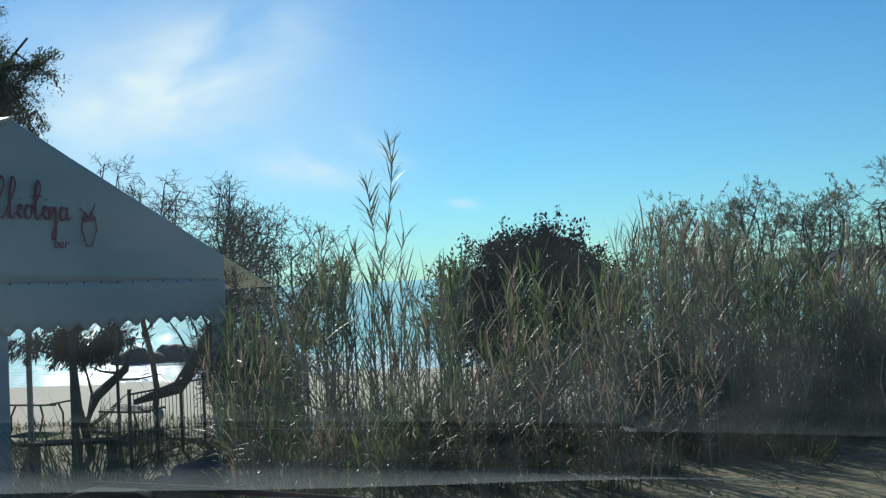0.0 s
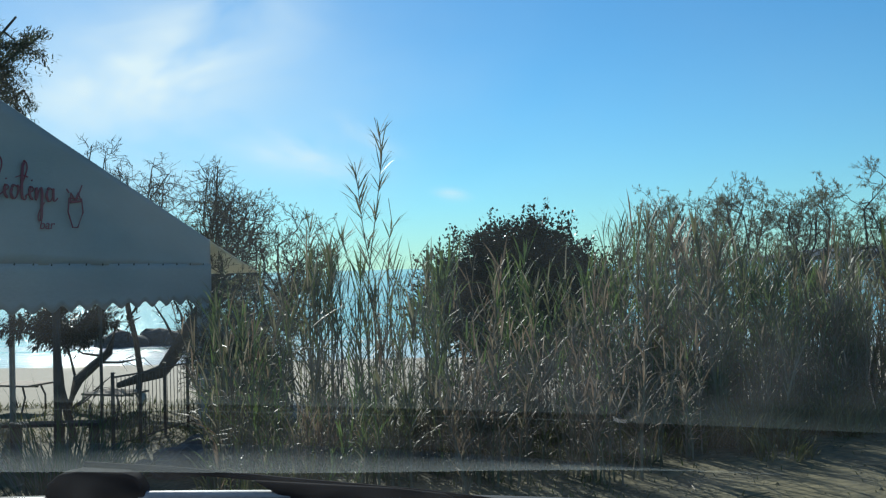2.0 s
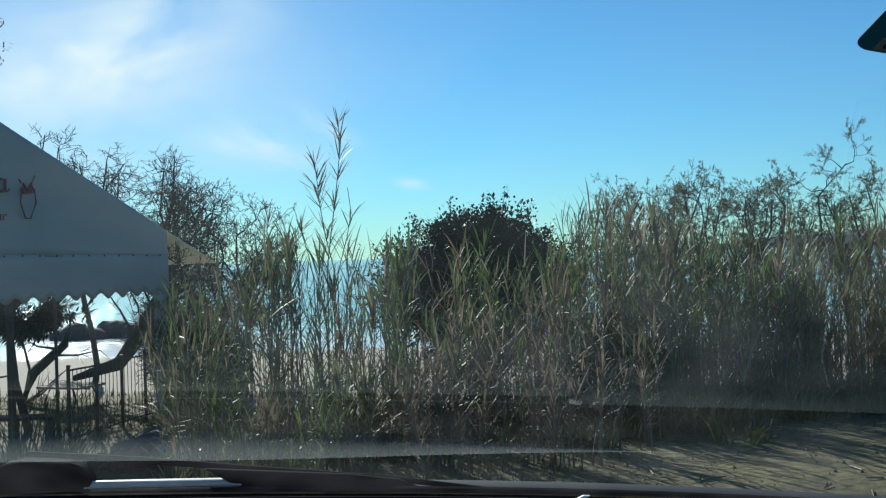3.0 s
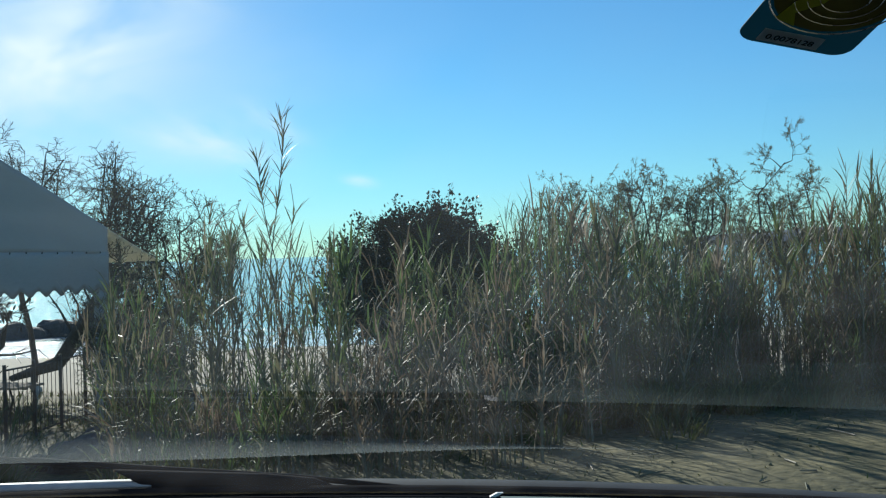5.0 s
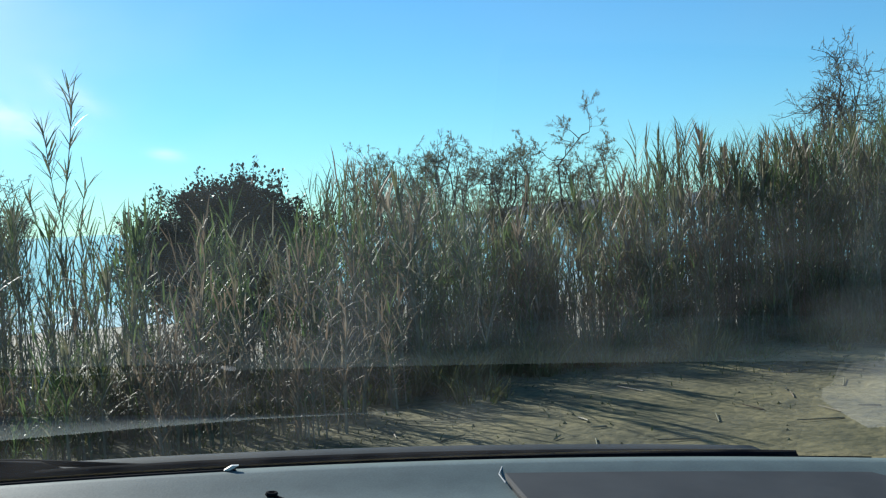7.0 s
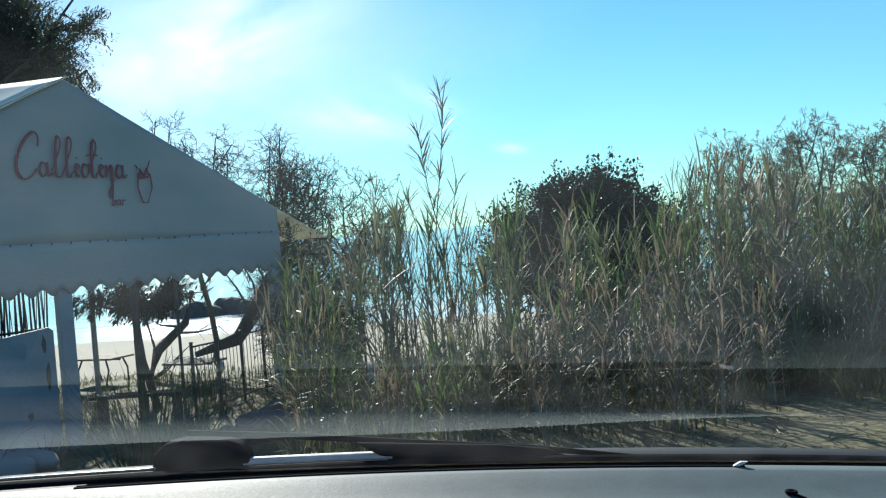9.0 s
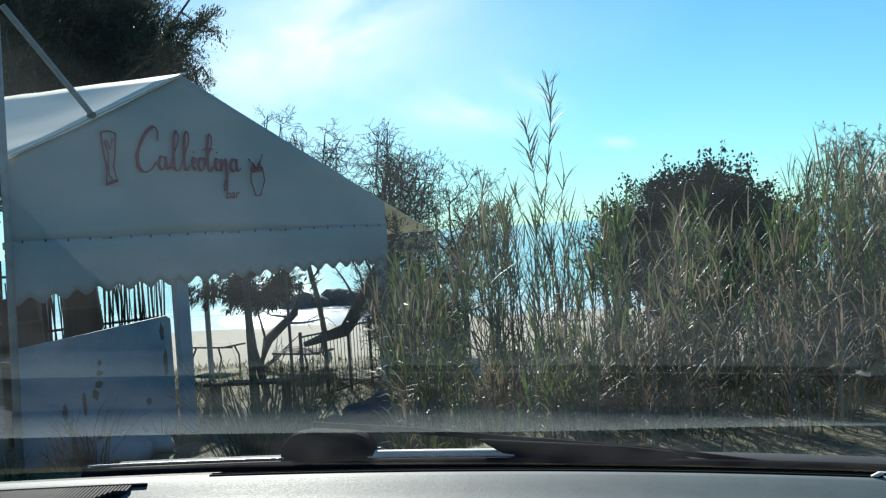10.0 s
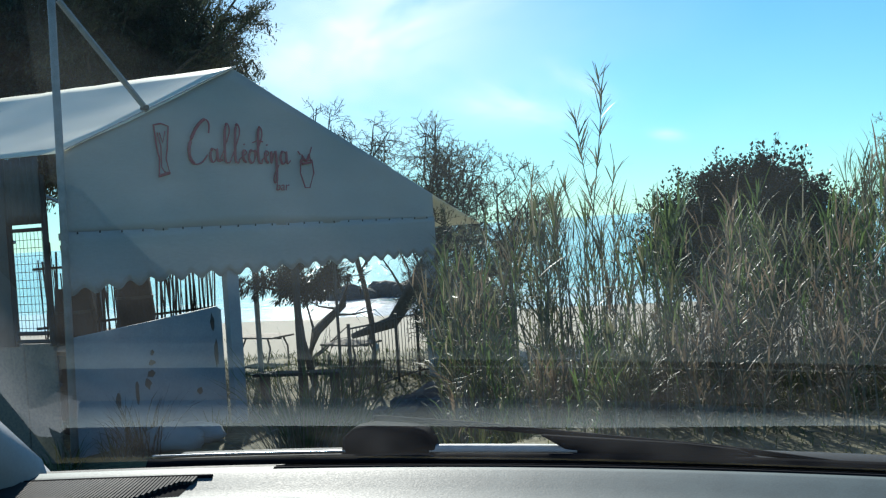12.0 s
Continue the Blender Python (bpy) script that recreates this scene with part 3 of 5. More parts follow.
def build_side_wall():
    """The long side of the bar: a low boarded wall with a wire-mesh window above and clear plastic beside it."""
    w = thing("bar_side_wall", "low brown boarded wall with mesh window on the bar's side", "wall", CANOPY)
    def along(b):
        return -0.22 + AX * b
    for i in range(11):
        b0, b1 = 0.1 + i * 0.4, 0.49 + i * 0.4
        d = 0.008 * (i % 3)
        part("board", Shape().add([(along(b0) - d, b0, -1.3), (along(b1) - d, b1, -1.3), (along(b1) - d, b1, 0.22), (along(b0) - d, b0, 0.22),
                                   (along(b0) + 0.03, b0, -1.3), (along(b1) + 0.03, b1, -1.3), (along(b1) + 0.03, b1, 0.22), (along(b0) + 0.03, b0, 0.22)],
             [(0, 1, 2, 3), (7, 6, 5, 4), (0, 4, 5, 1), (3, 2, 6, 7), (0, 3, 7, 4), (1, 5, 6, 2)]), M_WOOD, w)
    for b in (0.1, 0.58):
        part("window_post", Shape().tube([(along(b), b, 0.2), (along(b), b, 2.1)], 0.035, 6), M_DARKWOOD, w)
    for z in (0.25, 0.34, 1.5):
        part("window_rail", Shape().tube([(along(0.1), 0.1, z), (along(0.6), 0.6, z)], 0.025, 6), M_DARKWOOD, w)
    for i in range(9):
        b = 0.15 + i * 0.05
        part("mesh_wire", Shape().tube([(along(b), b, 0.3), (along(b), b, 1.5)], 0.003, 4), M_DARKMETAL, w)
    for i in range(12):
        z = 0.4 + i * 0.09
        part("mesh_wire", Shape().tube([(along(0.12), 0.12, z), (along(0.57), 0.57, z)], 0.003, 4), M_DARKMETAL, w)
    def tarp(name, b0, b1, z0, z1):
        rows = [[(along(b0 + (b1 - b0) * i / 24) - 0.05 + 0.02 * math.sin(i * 1.7) + 0.015 * noise.noise(Vector((i * 0.5, j, 3))), b0 + (b1 - b0) * i / 24, z0 + (z1 - z0) * j / 6) for i in range(25)] for j in range(7)]
        part(name, Shape().sheet(rows), M_TARP, w, "creased grey tarpaulin", smooth=True, solid=0.004)
    tarp("tarpaulin", 0.56, 4.4, 0.2, 2.32)
    tarp("tarpaulin", 0.08, 0.56, 1.56, 2.3)
    rows = [[(along(0.8 + 3 * i / 24) - 0.12 + 0.03 * math.sin(i * 1.7), 0.8 + 3 * i / 24, 0.3 + 2.0 * j / 4) for i in range(25)] for j in range(5)]
    sh = part("plastic_sheet", Shape().sheet(rows), M_SHEET, w, "creased clear plastic sheet", smooth=True)
    return w


build_side_wall()

# ---- the car the camera sits in ----
CAR = pose(0.10, 1.10, 0.963, 0, 3.3, 0)
car = thing("car", "grey car interior behind a dusty windshield, parked", "car", CAR)


def base_y(x):
    return 0.105 - 0.16 * x * x


def shield(x, v, off=0.0):
    """A point on the windshield, v from 0 at the foot to 1 at the roof, off metres inside."""
    b = Vector((x, base_y(x), -0.012))
    t = Vector((x * 0.84, -0.66 - 0.10 * x * x, 0.445 - 0.02 * x * x))
    p = b.lerp(t, v) + Vector((0, 0.03, 0.04)) * math.sin(math.pi * v) * 0.6
    n = Vector((0, -0.51, -0.86))
    return p + n * off


DASH_Y = -0.024                        # where the dash top ends in front


def dash_z(x, y):
    """Height of the dash top: it rises to a lip in front."""
    return 0.000 + 0.013 * smooth01((y + 0.12) / 0.096) - 0.03 * max(0, -y - 0.12) - 0.9 * max(0, -y - 0.36) ** 1.3 - 0.012 * x * x


def build_car():
    rows = []
    for j in range(25):
        y = DASH_Y - 0.445 * j / 24
        row = []
        for i in range(61):
            x = -1.0 + 2.0 * i / 60
            yy = y - 0.16 * x * x
            z = dash_z(x, y)
            hood = math.exp(-((x + 0.60) / 0.13) ** 4 - ((y + 0.24) / 0.10) ** 4)
            row.append((x, yy, z + 0.03 * hood))
        rows.append(row)
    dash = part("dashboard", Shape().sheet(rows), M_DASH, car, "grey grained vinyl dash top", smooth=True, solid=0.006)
    # front edge of the dash, blacked out to hide its sunlit rim in the reflection, black gap and rubber seal up to the
    # glass
    def strip(name, y0, y1, z0, z1, mat, r=0.004, label="", x0=-0.8, x1=0.8):
        rows = []
        for y, z in ((y0, z0), ((y0 + y1) / 2, max(z0, z1) + r), (y1, z1)):
            rows.append([(x0 + (x1 - x0) * i / 50, y - 0.16 * (x0 + (x1 - x0) * i / 50) ** 2, z - 0.012 * (x0 + (x1 - x0) * i / 50) ** 2) for i in range(51)])
        return part(name, Shape().sheet(rows), mat, car, label, smooth=True, solid=0.003)
    strip("dash_skirt", -0.0225, -0.0205, 0.0155, 0.0, M_BLACK, 0.0, "black strip added over the front edge of the dash", -0.60, 0.8)
    strip("dash_groove", -0.031, -0.026, 0.0145, 0.0150, M_BLACK, 0.0004, "black groove behind the dash edge", -0.60, 0.1)
    strip("defroster_slot", -0.020, 0.030, 0.006, -0.0185, M_BLACK, 0.0, "black defroster slot along the dash", -0.60, 0.8)
    strip("slot_end", -0.024, 0.032, 0.010, -0.0185, M_TRIM, 0.0, "dark trim beside the slot", -0.9, -0.60)
    # Ledge hidden behind the dash edge; it tapers so the reflected veil fades rightwards.
    rows = []
    for k in (0.0, 0.5, 1.0):
        row = []
        for i in range(61):
            x = -0.9 + 1.2 * i / 60
            slim = 0.0175 * smooth01((x + 0.35) / 0.6)
            back, front = 0.028 + slim, 0.064 - slim
            row.append((x, back + (front - back) * k - 0.16 * x * x, -0.0165 - 0.012 * x * x))
        rows.append(row)
    part("dash_ledge", Shape().sheet(rows), M_LEDGE, car, "hidden grained vinyl ledge, made pale to brighten its reflection in the glass", smooth=True, solid=0.003)
    strip("ledge_gap", 0.028, 0.107, -0.0225, -0.0205, M_BLACK, 0.0, "black gap below the glass", -0.9, 0.8)
    strip("windshield_seal", 0.107, 0.122, -0.014, -0.012, M_BLACK, 0.006, "black rubber seal")
    strip("cowl_edge", 0.1245, 0.127, -0.004, -0.0055, M_SILVER, 0.0005, "bright cowl edge", -0.8, -0.57)
    strip("cowl_plate", 0.135, 0.15, -0.008, -0.003, M_POST, 0.0, "pale metal cowl plate between the wiper parts", -0.47, -0.29)
    strip("cowl", 0.124, 0.30, -0.022, -0.045, M_TRIM, 0.002, "dark plastic cowl")
    rows = []
    for j in range(12):
        u = j / 11
        rows.append([(x, 0.26 + 0.5 * u - 0.16 * x * x, -0.04 - 0.30 * u ** 1.6 - 0.03 * x * x) for x in [-0.8 + 1.6 * i / 30 for i in range(31)]])
    part("bonnet", Shape().sheet(rows), M_SILVER, car, "short silver bonnet", smooth=True, solid=0.004)
    # glass
    rows = [[shield(-0.90 + 1.80 * i / 40, j / 20) for i in range(41)] for j in range(21)]
    ws = part("windshield", Shape().sheet(rows), M_WINDSHIELD, car, "dusty curved windshield", smooth=True)
    ws.visible_shadow = False
    # vent grille by the pillar
    gr = part("vent_grille", Shape().sheet([[(-0.92 + 0.25 * i / 12, -0.055 - 0.13 * j / 6 - 0.16 * (-0.92 + 0.25 * i / 12) ** 2, dash_z(-0.92 + 0.25 * i / 12, -0.055 - 0.13 * j / 6) + 0.0036) for i in range(13)] for j in range(7)]), M_BLACK, dash)
    for i in range(69):
        x = -0.915 + i * 0.0036
        y0 = -0.058 - 0.16 * x * x
        L = max(0.12 * (1 - smooth01((i - 36) / 36)), 0.012)
        z0 = dash_z(x, -0.058) + 0.003
        part("vent_rib", Shape().add([(x, y0, z0), (x + 0.0024, y0, z0), (x + 0.0024, y0 - L, dash_z(x, -0.058 - L) + 0.003), (x, y0 - L, dash_z(x, -0.058 - L) + 0.003),
                                      (x, y0, z0 + 0.004), (x + 0.0024, y0, z0 + 0.004), (x + 0.0024, y0 - L, dash_z(x, -0.058 - L) + 0.007), (x, y0 - L, dash_z(x, -0.058 - L) + 0.007)],
                                     [(3, 2, 1, 0), (4, 5, 6, 7), (0, 1, 5, 4), (1, 2, 6, 5), (2, 3, 7, 6), (3, 0, 4, 7)]), M_TRIM, dash)
    part("vent_rim", Shape().tube([(x, -0.052 - 0.16 * x * x, dash_z(x, -0.052) + 0.003) for x in (-0.92, -0.85, -0.78, -0.71, -0.655)], 0.003, 6), M_BLACK, dash)
    # airbag lid
    lid = []
    for x, y in ((0.37, -0.06), (0.385, -0.045), (0.42, -0.038), (0.72, -0.03), (0.76, -0.04), (0.775, -0.08), (0.78, -0.3), (0.34, -0.3)):
        lid.append((x, y - 0.16 * x * x))
    n = len(lid)
    z1, z0 = 0.011, -0.006
    sh = Shape().add([(x, y, z1 - 0.012 * x * x - 0.03 * max(0, -y - 0.13)) for x, y in lid] + [(x, y, z0 - 0.02) for x, y in lid], [tuple(range(n))[::-1]] + [(i, (i + 1) % n, (i + 1) % n + n, i + n) for i in range(n)])
    part("airbag_lid", sh, M_TRIM, car, "dark airbag lid set in the dash", bevel=0.003)
    part("airbag_seam", Shape().tube([(0.36, -0.121, 0.0075), (0.362, -0.096, 0.010), (0.378, -0.064, 0.012)], 0.0007, 5), M_PILLAR, car)
    # small white slanted plate and a dark ring on the dash
    part("white_plate", Shape().add([(x, y, dash_z(x, -0.03) + h) for y in (-0.032, -0.028) for x, h in ((0.086, 0.0025), (0.093, 0.0025), (0.103, 0.008), (0.096, 0.008))],
         [(0, 1, 2, 3), (7, 6, 5, 4), (0, 4, 5, 1), (1, 5, 6, 2), (2, 6, 7, 3), (3, 7, 4, 0)]), M_WHITE, car, "small white slanted plate on the dash")
    ring = [(0.128 + 0.0045 * math.cos(a), -0.1 + 0.0045 * math.sin(a), 0.007) for a in [i * math.pi / 6 for i in range(13)]]
    part("sensor", Shape().tube(ring, 0.002, 6).tube([(0.128, -0.1, 0), (0.128, -0.1, 0.0075)], 0.0035, 8).tube([(0.131, -0.104, 0.005), (0.138, -0.114, 0.004)], 0.0018, 6), M_BLACK, car, "small black dash sensor")
    # wipers
    blk = [(-0.585, -0.034), (-0.582, 0.002), (-0.568, 0.015), (-0.545, 0.020), (-0.49, 0.019), (-0.474, 0.015), (-0.464, 0.002), (-0.461, -0.034)]
    wp = part("wiper", Shape().prism(blk, 0.10, 0.13), M_BLACK, car, "black wiper pivot cover", bevel=0.004)
    part("wiper_arm", Shape().tube([(-0.55, 0.14, 0.021), (-0.42, 0.142, 0.016), (-0.30, 0.14, 0.009), (-0.12, 0.135, 0.0), (0.02, 0.13, -0.012)], [0.004, 0.0045, 0.004, 0.004, 0.003], 6), M_BLACK, wp)
    bl = [(-0.335, 0.010), (-0.16, 0.006), (-0.10, 0.001), (-0.075, -0.009), (0.10, -0.014), (0.11, -0.026), (-0.26, -0.030)]
    part("wiper_blade", Shape().prism(bl, 0.122, 0.132), M_BLACK, wp, bevel=0.002)
    # body round the cabin
    for sx in (-1, 1):
        pts = [(sx * 0.885, -0.10, -0.16), (sx * 0.885, -0.10, -0.05), (sx * 0.885, -0.14, 0.0), (sx * 0.86, -0.28, 0.10), (sx * 0.73, -0.58, 0.32), (sx * 0.68, -0.74, 0.43)]
        part("pillar", Shape().tube(pts, [0.085, 0.06, 0.04, 0.035, 0.038, 0.045], 10), M_PILLAR, car, "light grey pillar trim", smooth=True)
        part("door_panel", Shape().box(min(sx * 0.8, sx * 0.88), max(sx * 0.8, sx * 0.88), -2.6, -0.12, -0.9, -0.03), M_TRIM, car, bevel=0.01)
        part("roof_rail", Shape().tube([(sx * 0.66, -0.72, 0.43), (sx * 0.66, -2.5, 0.45)], 0.05, 8), M_LINING, car, smooth=True)
        part("rear_pillar", Shape().tube([(sx * 0.66, -2.5, 0.45), (sx * 0.82, -2.7, -0.05)], 0.09, 8), M_LINING, car, smooth=True)
    rows = [[(x, -0.70 - 0.1 * x * x - 1.95 * j / 8, 0.452 - 0.03 * x * x + 0.03 * math.sin(math.pi * j / 8)) for x in [-0.68 + 1.36 * i / 16 for i in range(17)]] for j in range(9)]
    part("headliner", Shape().sheet(rows), M_LINING, car, "grey cloth headliner", smooth=True, solid=0.02)
    rows = [[tuple(shield(x, 1.0 - k * (0.03 + 0.035 * smooth01((x - 0.0) / 0.2)), -0.002)) for x in [-0.74 + 1.48 * i / 30 for i in range(31)]] for k in (1.0, 0.5, 0.0)]
    part("shade_band", Shape().sheet(rows), M_BLACK, car, "black printed band at the top of the glass", solid=0.001)
    part("rear_wall", Shape().box(-0.8, 0.8, -2.75, -2.68, -0.9, 0.45), M_TRIM, car)
    part("cabin_floor", Shape().box(-0.85, 0.85, -2.7, -0.1, -0.92, -0.86), M_TRIM, car)
    part("firewall", Shape().box(-0.8, 0.8, -0.42, -0.36, -0.88, -0.12), M_TRIM, car)


build_car()


def windshield_sticker(x, v, turn, body, label, number):
    """A square sticker with round corners inside the glass, with a printed label and a round seal."""
    o = shield(x, v)
    ex = (shield(x + 0.01, v) - o).normalized()
    ey = (shield(x, v + 0.02) - o).normalized()
    nz = ex.cross(ey).normalized()
    m = Matrix(((ex.x, ey.x, nz.x, 0), (ex.y, ey.y, nz.y, 0), (ex.z, ey.z, nz.z, 0), (0, 0, 0, 1)))
    m = Matrix.Translation(o) @ m @ pose(0, 0, 0.003, 0, 0, turn)
    st = tagged(new("windshield_sticker"), label, "sticker")
    st.matrix_world = CAR @ m @ Matrix.Diagonal((1.12, 0.9, 1, 1))
    w, h, r = 0.031, 0.05, 0.010
    pts = []
    for cx, cy, a0 in ((w - r, h - r, 0), (-w + r, h - r, 90), (-w + r, -h + r, 180), (w - r, -h + r, 270)):
        if a0 == 270:
            pass
        pts += [(cx + r * math.cos(radians(a0 + 15 * k)), cy + r * math.sin(radians(a0 + 15 * k))) for k in range(7)]
    def plate(name, pts, z0, z1, mat, lab=""):
        n = len(pts)
        return part(name, Shape().add([(x, y, z1) for x, y in pts] + [(x, y, z0) for x, y in pts], [tuple(range(n)), tuple(range(2 * n - 1, n - 1, -1))] + [(i, i + n, (i + 1) % n + n, (i + 1) % n) for i in range(n)]), mat, st, lab)
    mb = cloth_material("sticker_" + ("teal" if number else "red"), body, tuple(c * 0.8 for c in body), 0.4)
    plate("backing", pts, -0.0004, 0.0, mb)
    plate("label", [(-0.020, -0.0475), (0.013, -0.0475), (0.013, -0.0365), (-0.020, -0.0365)], 0.0002, 0.0006, M_LABEL, "white number label")
    if number:
        seal = [(0.001 + 0.031 * math.cos(i * math.pi / 16), 0.0 + 0.031 * math.sin(i * math.pi / 16)) for i in range(32)]
        plate("seal", seal, 0.0001, 0.0004, cloth_material("seal_foil", (0.16, 0.15, 0.05), (0.42, 0.38, 0.06), 0.6), "yellow-green foil seal")
        part("seal_ring", Shape().tube([(0.001 + 0.033 * math.cos(i * math.pi / 20), 0.033 * math.sin(i * math.pi / 20), 0.0006) for i in range(41)], 0.0005, 4), M_CHROME, st)
        for r in (0.012, 0.018, 0.024):
            part("seal_ring", Shape().tube([(0.004 + r * math.cos(i * math.pi / 14), r * math.sin(i * math.pi / 14), 0.0007) for i in range(-12, 8)], 0.00035, 4), M_CHROME, st)
        plate("seal_mark", [(-0.020, -0.026), (-0.008, -0.030), (-0.013, -0.019), (-0.004, -0.008), (-0.001, 0.008), (-0.010, 0.012), (-0.016, -0.004)], 0.0006, 0.0009, cloth_material("seal_yellow", (0.75, 0.8, 0.08), (0.6, 0.62, 0.06), 0.7), "yellow seal patch")
        c = bpy.data.curves.new("number", "FONT")
        c.body, c.size, c.extrude = number, 0.0062, 0.0001
        c.materials.append(M_BLACK)
        t = new("number", c)
        t.parent = st
        t.location = (-0.017, -0.0445, 0.0009)
    else:
        for i in range(5):
            plate("print_bar", [(-0.019 + i * 0.006, -0.043), (-0.015 + i * 0.006, -0.043), (-0.015 + i * 0.006, -0.038), (-0.019 + i * 0.006, -0.038)], 0.0007, 0.001, M_BLACK)
        plate("grey_print", [(-0.03, -0.02), (0.01, -0.02), (0.008, 0.02), (-0.03, 0.025)], 0.0001, 0.0004, M_TRIM)


windshield_sticker(0.202, 0.914, -11, (0.03, 0.17, 0.23), "dark teal square sticker with foil seal on the windshield", "0.0078128")
windshield_sticker(0.312, 0.925, -12, (0.55, 0.03, 0.03), "red square sticker with white label on the windshield", "")


# ---- reeds ----
def blade(sh, p, az, up, length, width, droop, rng):
    """One arching leaf as a ribbon that twists on its way and falls over at the tip."""
    out = Vector((math.cos(az), math.sin(az), 0))
    side = Vector((-math.sin(az), math.cos(az), 0))
    n, v, q = 5, [], Vector(p)
    twist, a = rng.uniform(-0.9, 0.9), up
    for i in range(n):
        t = i / (n - 1)
        d = out * math.cos(a) + Vector((0, 0, math.sin(a)))
        w = width * (0.6 + 1.1 * t - 1.7 * t * t) if i < n - 1 else 0.0005
        s = (side * math.cos(twist * t) + d.cross(side) * math.sin(twist * t)) * w
        v += [tuple(q - s), tuple(q + s)]
        q = q + d * (length / (n - 1))
        a -= droop * (0.35 + 1.3 * t)
    sh.add(v, [(2 * i, 2 * i + 1, 2 * i + 3, 2 * i + 2) for i in range(n - 1)])


def reed(stalks, leaves, x, y, h, rng, n_leaf=16, lean=0.2, plume=0.0):
    """A cane with leaves in two ranks: drooping low down, standing in a fan at the tip."""
    z = ground_z(x, y) - 0.03
    az = rng.uniform(0, 6.283)
    k = lean * h * rng.uniform(0.1, 1.0) ** 1.5
    bend = Vector((math.cos(az) * k, math.sin(az) * k, 0))
    pts = [Vector((x, y, z)) + bend * (t * t) + Vector((0, 0, h * t)) for t in (0, 0.3, 0.6, 0.85, 1.0)]
    r = rng.uniform(0.0045, 0.0085)
    stalks.tube(pts, [r, r * 0.9, r * 0.75, r * 0.5, r * 0.2], 3, cap=False)
    fan = rng.uniform(0, 6.283)
    if rng.random() < plume:
        for i in range(12):
            t = rng.uniform(0.84, 1.0)
            blade(leaves, Vector((x, y, z)) + bend * (t * t) + Vector((0, 0, h * t)), fan + (math.pi if i % 2 else 0) + rng.gauss(0, 0.4), rng.uniform(1.0, 1.42), rng.uniform(0.2, 0.36), rng.uniform(0.008, 0.013), rng.uniform(0, 0.15), rng)
    size = rng.uniform(0.75, 1.2) * min(1.0, 0.3 + h * 0.5)
    for i in range(n_leaf):
        t = 0.06 + 0.94 * ((i + rng.random()) / n_leaf) ** 0.8
        p = Vector((x, y, z)) + bend * (t * t) + Vector((0, 0, h * t))
        a = fan + (math.pi if i % 2 else 0) + rng.gauss(0, 0.55)
        if t > 0.78:
            blade(leaves, p, a, rng.uniform(0.95, 1.45), size * rng.uniform(0.18, 0.36), rng.uniform(0.005, 0.009), rng.uniform(0.0, 0.35), rng)
        else:
            blade(leaves, p, a, rng.uniform(0.6, 1.35), size * rng.uniform(0.22, 0.5), size * rng.uniform(0.005, 0.011), rng.uniform(0.1, 0.75), rng)


TOPS = ((-4.2, 1.0), (-3.2, 1.15), (-2.2, 1.22), (-1.4, 1.32), (-0.9, 1.42), (-0.5, 1.3), (0, 1.28), (0.5, 1.2), (1.3, 1.16), (1.7, 1.42), (2.0, 1.45), (2.3, 1.32), (2.8, 1.1), (3.2, 1.06), (3.8, 1.1), (4.4, 1.14), (5, 1.48), (6.2, 1.65), (8, 1.9), (12, 2.2))


def top_z(x):
    return float(np.interp(x, [a for a, _ in TOPS], [b for _, b in TOPS]))


